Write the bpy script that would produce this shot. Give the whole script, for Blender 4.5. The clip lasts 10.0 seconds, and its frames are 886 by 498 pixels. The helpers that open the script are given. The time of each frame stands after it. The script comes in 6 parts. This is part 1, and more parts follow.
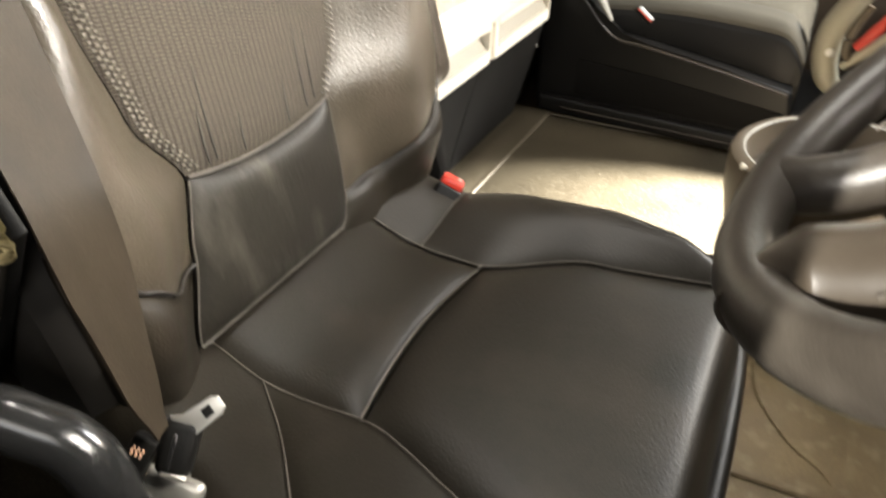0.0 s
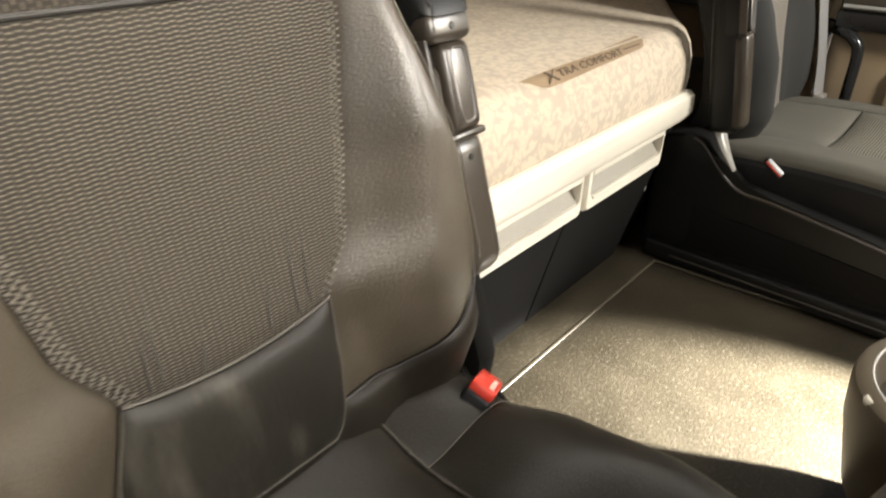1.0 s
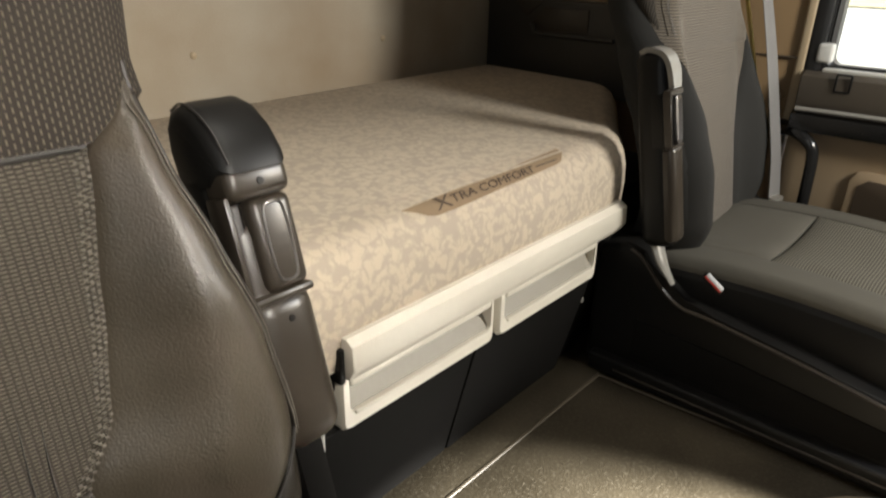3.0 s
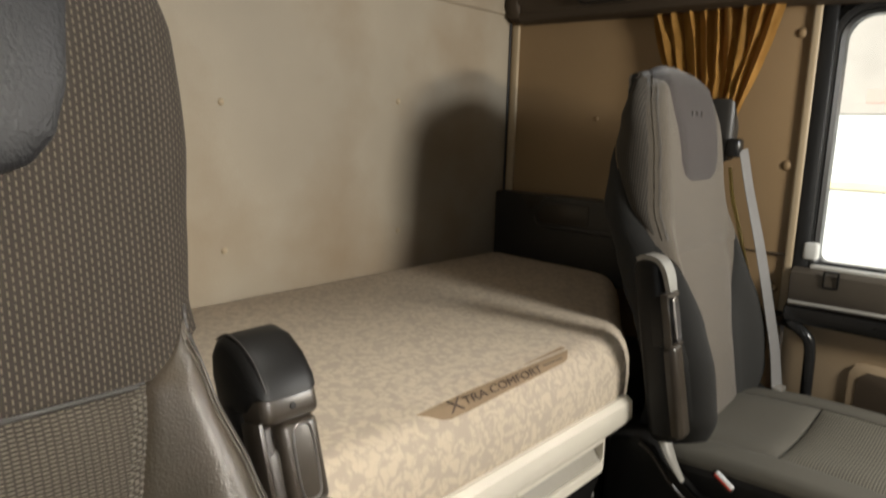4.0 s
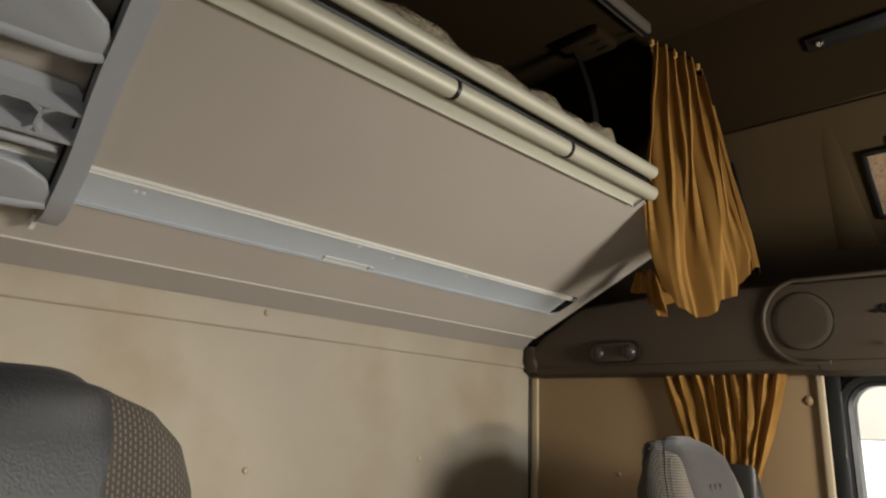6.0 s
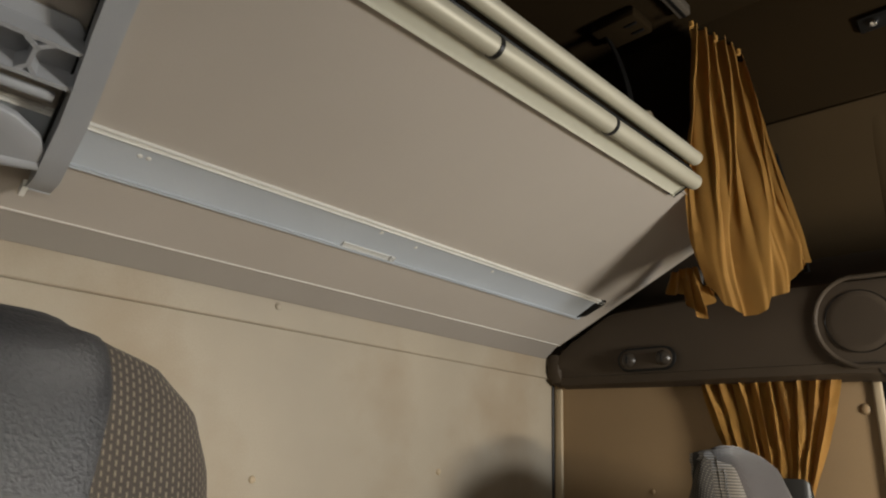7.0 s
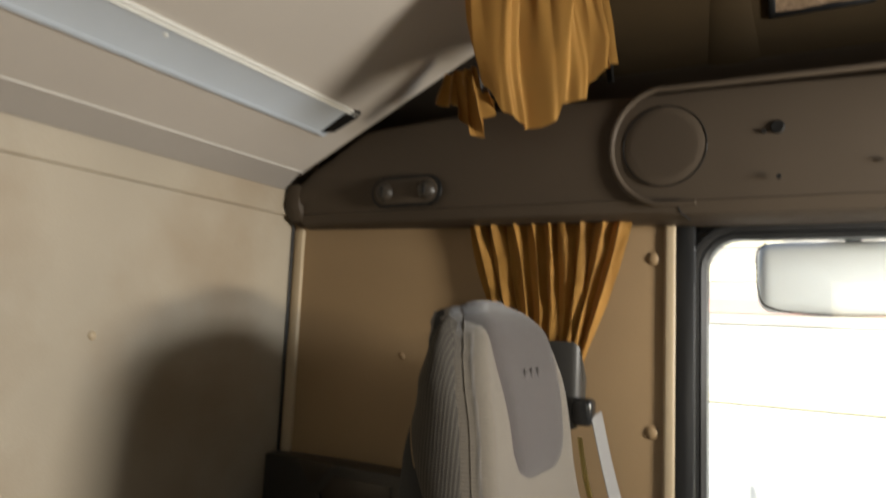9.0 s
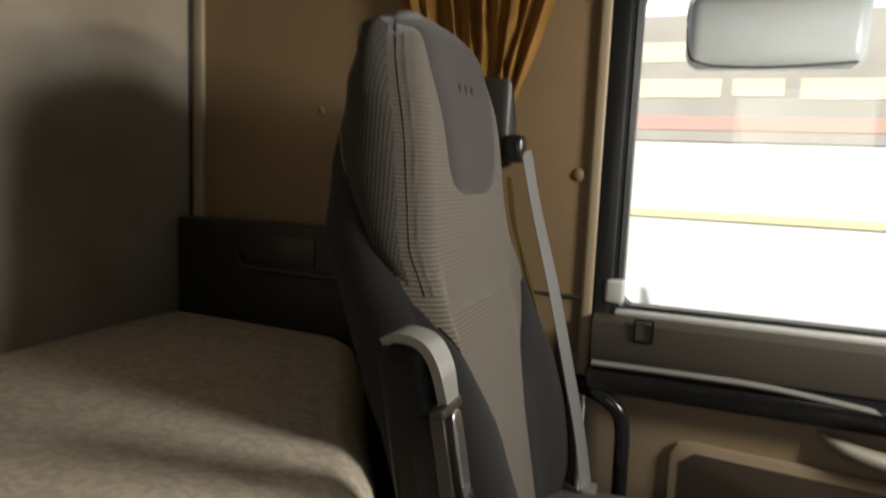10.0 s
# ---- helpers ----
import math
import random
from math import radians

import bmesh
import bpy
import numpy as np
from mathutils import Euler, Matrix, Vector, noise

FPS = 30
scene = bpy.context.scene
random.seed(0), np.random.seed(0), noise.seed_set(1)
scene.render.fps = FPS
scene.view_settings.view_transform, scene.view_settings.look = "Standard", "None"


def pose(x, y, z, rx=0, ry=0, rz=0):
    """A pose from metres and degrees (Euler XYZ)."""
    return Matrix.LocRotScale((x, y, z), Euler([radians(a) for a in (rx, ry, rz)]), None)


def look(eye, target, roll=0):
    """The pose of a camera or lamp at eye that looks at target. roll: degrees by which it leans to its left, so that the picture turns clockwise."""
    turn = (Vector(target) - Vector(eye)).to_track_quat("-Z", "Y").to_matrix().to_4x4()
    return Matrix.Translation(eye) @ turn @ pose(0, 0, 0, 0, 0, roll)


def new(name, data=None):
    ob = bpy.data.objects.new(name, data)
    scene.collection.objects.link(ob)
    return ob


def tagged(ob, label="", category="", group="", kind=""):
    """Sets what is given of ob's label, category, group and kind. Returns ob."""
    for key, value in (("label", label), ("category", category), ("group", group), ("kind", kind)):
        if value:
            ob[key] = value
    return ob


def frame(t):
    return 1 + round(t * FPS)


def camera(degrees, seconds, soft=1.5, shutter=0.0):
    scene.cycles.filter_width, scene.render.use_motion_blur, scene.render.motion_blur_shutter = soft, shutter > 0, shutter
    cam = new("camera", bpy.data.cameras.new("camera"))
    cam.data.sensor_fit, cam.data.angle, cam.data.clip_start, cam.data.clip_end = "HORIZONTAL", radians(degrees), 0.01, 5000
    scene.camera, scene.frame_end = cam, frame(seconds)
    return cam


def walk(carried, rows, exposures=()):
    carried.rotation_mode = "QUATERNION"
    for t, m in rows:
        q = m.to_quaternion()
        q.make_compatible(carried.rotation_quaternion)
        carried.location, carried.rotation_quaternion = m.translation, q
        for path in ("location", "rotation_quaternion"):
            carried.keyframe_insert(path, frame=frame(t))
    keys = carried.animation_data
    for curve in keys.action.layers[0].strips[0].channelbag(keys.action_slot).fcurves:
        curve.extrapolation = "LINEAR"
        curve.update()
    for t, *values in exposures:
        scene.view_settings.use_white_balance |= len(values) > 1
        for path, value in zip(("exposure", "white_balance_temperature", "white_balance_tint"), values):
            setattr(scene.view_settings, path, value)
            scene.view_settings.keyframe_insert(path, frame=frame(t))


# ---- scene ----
cam = camera(67.2, 10.0, soft=2.0, shutter=0.35)
PATH = [
    (0, (1.214, -0.141, 0.688), (0.489, 1.308, -0.484), 1.6),
    (0.5, (1.209, -0.067, 0.735), (0.21, 1.288, -0.345), 0.9),
    (1, (1.211, 0.054, 0.745), (0.1, 1.391, -0.244), 1.5),
    (1.5, (1.23, 0.179, 0.739), (0.083, 1.519, -0.204), 1.2),
    (2, (1.233, 0.247, 0.717), (0.068, 1.585, -0.206), 1.2),
    (2.2, (1.238, 0.263, 0.719), (0.069, 1.604, -0.196), 1.2),
    (3.3, (1.285, 0.231, 0.83), (0.049, 1.633, 0.119), 1.4),
    (3.5, (1.283, 0.22, 0.845), (0.025, 1.645, 0.224), 1.7),
    (3.7, (1.288, 0.216, 0.866), (0.002, 1.653, 0.334), 1.7),
    (4, (1.296, 0.207, 0.878), (-0.025, 1.665, 0.52), 1.6),
    (4.4, (1.306, 0.186, 0.903), (-0.034, 1.665, 0.765), 1.4),
    (4.5, (1.317, 0.205, 0.927), (-0.043, 1.668, 0.824), 1.8),
    (4.8, (1.326, 0.198, 0.96), (-0.044, 1.654, 1.005), 1.9),
    (5, (1.337, 0.196, 0.961), (-0.041, 1.637, 1.111), 1.8),
    (5.5, (1.374, 0.188, 0.997), (-0.022, 1.574, 1.359), 2.1),
    (6, (1.376, 0.179, 1.024), (-0.015, 1.519, 1.541), 2.3),
    (6.2, (1.373, 0.176, 1.021), (-0.016, 1.5, 1.585), 2.4),
    (7.3, (1.182, 0.275, 0.964), (-0.158, 1.626, 1.581), 2.7),
    (7.5, (1.172, 0.312, 0.981), (-0.104, 1.717, 1.611), 2.5),
    (8, (1.209, 0.48, 1.095), (0.045, 1.991, 1.697), 2.3),
    (8.5, (1.172, 0.627, 1.098), (0.041, 2.22, 1.525), 2.3),
    (9, (1.074, 0.747, 0.992), (0.089, 2.474, 1.207), 2.5),
    (9.2, (1.048, 0.771, 0.929), (0.138, 2.545, 1.086), 2.4),
    (9.5, (1.022, 0.786, 0.883), (0.186, 2.603, 0.881), 2.1),
    (9.6, (1.007, 0.784, 0.871), (0.204, 2.614, 0.82), 2.3),
    (9.9, (1.04, 0.774, 0.833), (0.266, 2.607, 0.633), 2.3),
    (10, (1.025, 0.79, 0.818), (0.301, 2.637, 0.567), 2.4),
]
EXPOSURES = [(0.0, 2.15), (1.0, 1.5), (2.2, 1.0), (3.3, 0.8), (4.5, 0.8), (5.5, 0.9), (8.0, 0.87), (9.0, 1.2), (9.5, 0.85), (10.0, 0.42)]
walk(cam, [(t, look(eye, target, roll)) for t, eye, target, roll in PATH], EXPOSURES)

# ---- light ----
world = bpy.data.worlds.new("sky")
scene.world = world
world.use_nodes = True
wn = world.node_tree.nodes
sky = wn.new("ShaderNodeTexSky")
sky.sky_type = "NISHITA"
sky.sun_disc = False
sky.sun_elevation = radians(30)
sky.sun_rotation = radians(190)
wn["Background"].inputs[1].default_value = 0.10
world.node_tree.links.new(sky.outputs[0], wn["Background"].inputs[0])


def lamp(name, kind, m, energy, colour):
    data = bpy.data.lights.new(name, kind)
    data.energy, data.color = energy, colour
    ob = new(name, data)
    ob.matrix_world = m
    return data


# sun on the yard outside
sun = lamp("sun", "SUN", look((-1.0, -5.0, 6.0), (0.8, 6.0, 0.0)), 4.0, (1.0, 0.95, 0.86))
sun.angle = radians(0.6)
# bright sky seen through the windscreen, over the dash
front = lamp("windscreen_daylight", "AREA", look((1.95, 1.57, 1.15), (0.0, 1.25, 0.90)), 8.4, (0.94, 0.97, 1.0))
front.shape, front.size, front.size_y = "RECTANGLE", 0.32, 0.13
# sunlit yard seen low through the same opening
low_sun = lamp("yard_daylight", "AREA", look((1.95, 1.56, 0.985), (0.0, 1.25, 1.05)), 6.4, (1.0, 0.87, 0.67))
low_sun.shape, low_sun.size, low_sun.size_y = "RECTANGLE", 0.26, 0.05
# bright sky through the driver's half of the windscreen
side = lamp("driver_side_daylight", "AREA", look((1.93, 0.28, 1.12), (0.75, 0.22, 0.62)), 2.3, (1.0, 0.94, 0.84))
side.shape, side.size, side.size_y = "RECTANGLE", 0.5, 0.26
side.spread = radians(72)
# sky through the driver's side window
door_sky = lamp("driver_window_daylight", "AREA", look((1.45, -0.59, 1.07), (1.20, 0.35, 0.40)), 1.0, (1.0, 0.94, 0.82))
door_sky.shape, door_sky.size, door_sky.size_y = "RECTANGLE", 0.6, 0.36
# added unseen spot over the gangway, to brighten the mattress and drawers
glow = lamp("added_roof_fill", "SPOT", look((1.08, 0.72, 1.90), (0.88, 0.64, 0.4)), 19.0, (1.0, 0.95, 0.87))
glow.spot_size, glow.spot_blend, glow.shadow_soft_size = radians(62), 0.8, 0.05
# the footwell lamp below the dash, which throws a fan of light over the floor
spot = lamp("footwell_lamp_light", "SPOT", look((1.73, 1.30, 0.425), (1.19, 1.02, 0.0)), 700.0, (1.0, 0.98, 0.94))
spot.spot_size, spot.spot_blend, spot.shadow_soft_size = radians(36), 0.8, 0.012


# ---- materials ----
def shade(name, base, rough=0.5, metal=0.0, vary=0.18, scale=6.0, grain=120.0, bump=0.15, depth=0.002, spec=0.5, stain=None, stain_scale=3.0, stain_amount=0.5, coat=0.0, sheen=0.0, stretch=None):
    """A surface with two scales of variation and a fine relief."""
    m = bpy.data.materials.new(name)
    m.use_nodes = True
    n, l = m.node_tree.nodes, m.node_tree.links
    b = n["Principled BSDF"]
    co = n.new("ShaderNodeTexCoord").outputs["Object"]
    if stretch:
        mul = n.new("ShaderNodeVectorMath")
        mul.operation = "MULTIPLY"
        mul.inputs[1].default_value = stretch
        l.new(co, mul.inputs[0])
        co = mul.outputs[0]

    def noise_tex(sc, detail):
        t = n.new("ShaderNodeTexNoise")
        t.inputs["Scale"].default_value, t.inputs["Detail"].default_value = sc, detail
        l.new(co, t.inputs["Vector"])
        return t.outputs["Fac"]

    def mixed(fac, a, c):
        x = n.new("ShaderNodeMix")
        x.data_type = "RGBA"
        for slot, v in ((6, a), (7, c)):
            if isinstance(v, tuple):
                x.inputs[slot].default_value = (*v, 1)
            else:
                l.new(v, x.inputs[slot])
        l.new(fac, x.inputs[0])
        return x.outputs[2]

    def ramp(fac, lo, hi):
        r = n.new("ShaderNodeMapRange")
        r.inputs["From Min"].default_value, r.inputs["From Max"].default_value = lo, hi
        l.new(fac, r.inputs["Value"])
        return r.outputs[0]

    big, fine = noise_tex(scale, 4), noise_tex(grain, 3)
    dark = tuple(c * (1 - vary) for c in base)
    light = tuple(min(1, c * (1 + vary)) for c in base)
    colour = mixed(ramp(big, 0.3, 0.7), dark, light)
    colour = mixed(ramp(fine, 0.25, 0.9), colour, tuple(c * (1 - vary * 0.7) for c in base))
    if stain:
        colour = mixed(ramp(noise_tex(stain_scale, 6), 0.62 - 0.2 * stain_amount, 0.85), colour, stain)
    l.new(colour, b.inputs["Base Color"])
    b.inputs["Metallic"].default_value = metal
    b.inputs["Specular IOR Level"].default_value = spec
    b.inputs["Coat Weight"].default_value = coat
    b.inputs["Sheen Weight"].default_value = sheen
    rr = n.new("ShaderNodeMapRange")
    rr.inputs["To Min"].default_value, rr.inputs["To Max"].default_value = max(0.02, rough - 0.1), min(1, rough + 0.1)
    l.new(big, rr.inputs["Value"])
    l.new(rr.outputs[0], b.inputs["Roughness"])
    if bump:
        bp = n.new("ShaderNodeBump")
        bp.inputs["Strength"].default_value, bp.inputs["Distance"].default_value = bump, depth
        l.new(fine, bp.inputs["Height"])
        l.new(bp.outputs[0], b.inputs["Normal"])
    return m


def woven(name, dark, light, px, pz, dash=0.5, fill=0.55, rough=0.85, stagger=0.5, axes=(1, 2), depth=0.0012):
    """Cloth of light dashes on a dark ground, px across and pz along, in metres."""
    m = shade(name, dark, rough, vary=0.25, grain=900, bump=0.0, spec=0.25)
    n, l = m.node_tree.nodes, m.node_tree.links
    b = n["Principled BSDF"]
    old = b.inputs["Base Color"].links[0].from_socket
    co = n.new("ShaderNodeTexCoord")
    sp = n.new("ShaderNodeSeparateXYZ")
    l.new(co.outputs["Object"], sp.inputs[0])

    def op(kind, a, c, e=None):
        x = n.new("ShaderNodeMath")
        x.operation = kind
        for i, v in enumerate((a, c, e)):
            if v is None:
                continue
            if isinstance(v, (int, float)):
                x.inputs[i].default_value = v
            else:
                l.new(v, x.inputs[i])
        return x.outputs[0]

    a = op("DIVIDE", sp.outputs[axes[0]], px)
    col = op("FLOOR", a, 0.0)
    odd = op("MULTIPLY", op("MODULO", op("ABSOLUTE", col, 0.0), 2.0), stagger)
    c = op("ADD", op("DIVIDE", sp.outputs[axes[1]], pz), odd)
    fa, fc = op("FRACT", a, 0.0), op("FRACT", c, 0.0)
    da = op("SUBTRACT", 1.0, op("DIVIDE", op("ABSOLUTE", op("SUBTRACT", fa, 0.5), 0.0), dash * 0.5))
    dc = op("SUBTRACT", 1.0, op("DIVIDE", op("ABSOLUTE", op("SUBTRACT", fc, 0.5), 0.0), fill * 0.5))
    h = op("MINIMUM", op("MULTIPLY", da, 2.0), op("MULTIPLY", dc, 2.0))
    h = op("MINIMUM", op("MAXIMUM", h, 0.0), 1.0)
    x = n.new("ShaderNodeMix")
    x.data_type = "RGBA"
    l.new(h, x.inputs[0])
    l.new(old, x.inputs[6])
    x.inputs[7].default_value = (*light, 1)
    l.new(x.outputs[2], b.inputs["Base Color"])
    bp = n.new("ShaderNodeBump")
    bp.inputs["Strength"].default_value, bp.inputs["Distance"].default_value = 0.6, depth
    l.new(h, bp.inputs["Height"])
    l.new(bp.outputs[0], b.inputs["Normal"])
    return m


BEIGE = shade("beige_panel", (0.373, 0.321, 0.242), 0.62, vary=0.13, scale=2.5, grain=300, bump=0.08, stain=(0.255, 0.180, 0.104), stain_scale=2.6, stain_amount=0.7)
TAN = shade("tan_vinyl", (0.262, 0.174, 0.088), 0.6, vary=0.1, scale=4, grain=420, bump=0.2, depth=0.001)
TAN_EDGE = shade("pale_tan_edge", (0.43, 0.34, 0.22), 0.5, vary=0.06, grain=300, bump=0.05)
DARK_TRIM = shade("dark_brown_plastic", (0.062, 0.046, 0.031), 0.6, spec=0.25, vary=0.1, scale=5, grain=600, bump=0.22, depth=0.0008)
ROOF = shade("brown_headliner", (0.019, 0.0120, 0.0050), 0.9, spec=0.06, vary=0.1, scale=5, grain=500, bump=0.3, depth=0.001)
ROOF_SIDE = shade("brown_side_padding", (0.049, 0.0325, 0.0155), 0.85, spec=0.08, vary=0.14, scale=4, grain=500, bump=0.25, depth=0.001)
GREIGE = shade("greige_underside", (0.385, 0.345, 0.297), 0.8, vary=0.05, scale=3, grain=600, bump=0.25, depth=0.0006)
GREIGE_DARK = shade("greige_edge", (0.30, 0.27, 0.235), 0.8, vary=0.05, grain=500, bump=0.2)
BLUE_GREY = shade("blue_grey_metal", (0.43, 0.465, 0.50), 0.45, vary=0.05, scale=8, grain=300, bump=0.03)
PALE_METAL = shade("pale_profile", (0.66, 0.65, 0.60), 0.4, vary=0.05, bump=0.02)
CHAMPAGNE = shade("champagne_tube", (0.37, 0.345, 0.265), 0.55, metal=0.2, vary=0.05, grain=200, bump=0.02)
FLOOR = shade("olive_floor_mat", (0.027, 0.0220, 0.0140), 0.36, vary=0.34, scale=9, grain=260, bump=0.7, depth=0.0018, stain=(0.068, 0.059, 0.043), stain_scale=160, stain_amount=0.5, spec=0.25)
CARPET = shade("brown_carpet", (0.17, 0.125, 0.064), 0.7, vary=0.3, scale=12, grain=380, bump=0.5, depth=0.0015, stain=(0.25, 0.20, 0.12), stain_scale=40, stain_amount=0.4)
FLOOR_EDGE = shade("worn_floor_seam", (0.062, 0.050, 0.033), 0.5, vary=0.2, scale=30, bump=0.2)
MATTRESS = shade("mattress_ticking", (0.48, 0.406, 0.309), 0.9, vary=0.06, scale=12, grain=700, bump=0.3, depth=0.001)
PRINT = shade("brown_print", (0.26, 0.185, 0.11), 0.8, vary=0.1, scale=20, bump=0.1)
PRINT_DARK = shade("dark_print", (0.10, 0.068, 0.045), 0.8, vary=0.1, bump=0.0)
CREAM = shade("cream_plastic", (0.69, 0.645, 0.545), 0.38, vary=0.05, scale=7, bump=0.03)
# the same cream darkened; shade inside the drawers is put into the colour
CREAM_SHADED = shade("shaded_cream_inside", (0.31, 0.285, 0.235), 0.5, vary=0.08, bump=0.05)
BLACK = shade("black_plastic", (0.008, 0.0076, 0.007), 0.45, spec=0.25, vary=0.2, grain=500, bump=0.15, depth=0.0006)
BLACK_GLOSS = shade("black_gloss", (0.015, 0.015, 0.015), 0.22, vary=0.2, bump=0.02)
RUBBER = shade("black_rubber", (0.014, 0.014, 0.014), 0.38, vary=0.2, bump=0.05)
GUNMETAL = shade("worn_black_plastic", (0.038, 0.0305, 0.0225), 0.32, vary=0.2, scale=15, grain=350, bump=0.1, depth=0.0006)
LEATHER = shade("dark_leather", (0.026, 0.021, 0.017), 0.42, vary=0.22, scale=9, grain=420, bump=0.35, depth=0.0010, stain=(0.045, 0.037, 0.029), stain_scale=5, stain_amount=0.5)
LEATHER_WORN = shade("worn_brown_leather", (0.058, 0.0472, 0.0330), 0.37, spec=0.70, vary=0.36, scale=9, grain=450, bump=0.6, depth=0.0010, stain=(0.085, 0.066, 0.050), stain_scale=8, stain_amount=0.5)
LEATHER_BLUE = shade("black_leather", (0.0095, 0.0095, 0.0105), 0.45, spec=0.4, vary=0.15, scale=8, grain=300, bump=0.8, depth=0.0014)
CUSHION = shade("black_seat_leather", (0.0155, 0.0128, 0.0090), 0.42, spec=0.20, vary=0.3, scale=6, grain=420, bump=0.4, depth=0.0010, stain=(0.032, 0.025, 0.018), stain_scale=9, stain_amount=0.6)
SEAM = shade("seam_thread", (0.085, 0.073, 0.060), 0.7, vary=0.2, bump=0.0)
SEAM_DARK = shade("dark_piping", (0.03, 0.027, 0.024), 0.5, vary=0.2, bump=0.0)
MESH = woven("mesh_cloth", (0.031, 0.025, 0.020), (0.098, 0.080, 0.058), 0.0044, 0.0066, dash=0.42, fill=0.75)
MESH_LOW = woven("mesh_cloth_low", (0.030, 0.0245, 0.019), (0.128, 0.109, 0.083), 0.0056, 0.0030, dash=1.0, fill=0.42, stagger=0.2)
GREY_CLOTH = woven("ribbed_grey_cloth", (0.066, 0.055, 0.042), (0.165, 0.139, 0.106), 0.60, 0.0054, dash=1.9, fill=0.6, stagger=0.0)
RIB_CLOTH = woven("knitted_grey_cloth", (0.038, 0.033, 0.027), (0.112, 0.098, 0.078), 0.0048, 0.0044, dash=0.55, fill=0.6, axes=(0, 2))
RIB_PAN = woven("ribbed_cushion_cloth", (0.082, 0.076, 0.061), (0.165, 0.153, 0.123), 0.60, 0.0052, dash=1.9, fill=0.6, stagger=0.0, axes=(1, 0))
GREY_CLOTH.node_tree.nodes["Principled BSDF"].inputs["Sheen Weight"].default_value = 0.35
LUMBAR = shade("lumbar_leather", (0.016, 0.0138, 0.0105), 0.50, spec=0.25, vary=0.3, scale=16, grain=300, bump=0.35, depth=0.0010, stain=(0.075, 0.068, 0.055), stain_scale=26, stain_amount=0.35, stretch=(1.0, 1.0, 0.25))
GRIP_METAL = shade("dark_chrome", (0.36, 0.34, 0.32), 0.36, metal=0.9, vary=0.1, scale=30, bump=0.02)
POUCH = shade("printed_pouch", (0.245, 0.165, 0.100), 0.13, vary=0.35, scale=130, grain=420, bump=0.1, coat=1.0)
WORN_EDGE = shade("worn_leather_edge", (0.085, 0.076, 0.062), 0.45, vary=0.3, scale=30, bump=0.1)
STITCH = shade("pale_thread", (0.105, 0.092, 0.073), 0.7, vary=0.2, bump=0.0)
ORANGE = shade("pale_orange_print", (0.75, 0.46, 0.30), 0.5, vary=0.05, bump=0.0)
WHEEL = shade("worn_wheel_grain", (0.036, 0.0305, 0.0245), 0.42, vary=0.3, scale=12, grain=420, bump=0.4, depth=0.0008, stain=(0.10, 0.088, 0.072), stain_scale=14, stain_amount=0.5, stretch=(1.0, 0.25, 1.0))
# pale base colour carries the highlight on the passenger armrest's nose
NOSE = shade("shiny_pale_plastic", (0.26, 0.25, 0.225), 0.24, vary=0.15, bump=0.03)
SEAT_GREY = shade("plain_grey_cloth", (0.094, 0.087, 0.070), 0.9, vary=0.08, scale=8, grain=900, bump=0.3, depth=0.0006)
PLUSH = shade("grey_plush", (0.038, 0.030, 0.027), 0.95, vary=0.16, scale=14, grain=800, bump=0.3, sheen=0.3)
DARK_CLOTH = shade("dark_green_grey_cloth", (0.018, 0.0175, 0.0155), 0.9, vary=0.15, scale=10, grain=700, bump=0.3)
SEAT_BASE = shade("charcoal_plastic", (0.009, 0.0085, 0.0078), 0.7, spec=0.06, vary=0.15, grain=600, bump=0.3, depth=0.0006)
BELT = shade("belt_webbing", (0.030, 0.0225, 0.0145), 0.55, spec=0.2, vary=0.4, scale=40, grain=900, bump=0.3, depth=0.0006, stretch=(1.0, 1.0, 0.12))
# paler than BELT: light on the passenger belt is put into the colour
BELT_PALE = shade("lit_pale_webbing", (0.17, 0.165, 0.16), 0.5, vary=0.08, grain=900, bump=0.2)
RED = shade("red_plastic", (0.62, 0.05, 0.03), 0.35, vary=0.06, bump=0.0)
RED_PALE = shade("pale_red_label", (0.75, 0.42, 0.36), 0.45, vary=0.06, bump=0.0)
STEEL = shade("dull_steel", (0.55, 0.53, 0.48), 0.38, metal=0.75, vary=0.1, scale=40, bump=0.03)
CHROME = shade("bright_chrome", (0.72, 0.73, 0.75), 0.16, metal=1.0, vary=0.04, bump=0.0)
CURTAIN = shade("ochre_curtain", (0.45, 0.232, 0.043), 0.75, vary=0.14, scale=7, grain=600, bump=0.15, sheen=0.12)
LADDER = shade("grey_plastic", (0.335, 0.345, 0.36), 0.5, vary=0.06, grain=400, bump=0.1)
POD = shade("champagne_plastic", (0.105, 0.084, 0.058), 0.42, spec=0.35, vary=0.08, grain=500, bump=0.12, depth=0.0005)
WHITE = shade("white_insert", (0.72, 0.73, 0.74), 0.5, vary=0.05, bump=0.05)
DOOR_BEIGE = shade("door_tan", (0.34, 0.255, 0.16), 0.6, vary=0.08, grain=500, bump=0.2)
DOOR_GREY = shade("door_taupe", (0.095, 0.080, 0.062), 0.45, vary=0.08, grain=600, bump=0.2)
FOAM = shade("yellow_foam", (0.62, 0.50, 0.25), 0.9, vary=0.15, scale=30, grain=200, bump=0.6, depth=0.003)
PLASTIC_WRAP = shade("clear_wrap_mattress", (0.27, 0.225, 0.155), 0.16, vary=0.2, scale=25, grain=60, bump=1.0, depth=0.008, coat=0.6)
LATCH_CLEAR = shade("pale_latch", (0.60, 0.60, 0.57), 0.2, vary=0.1, bump=0.0)
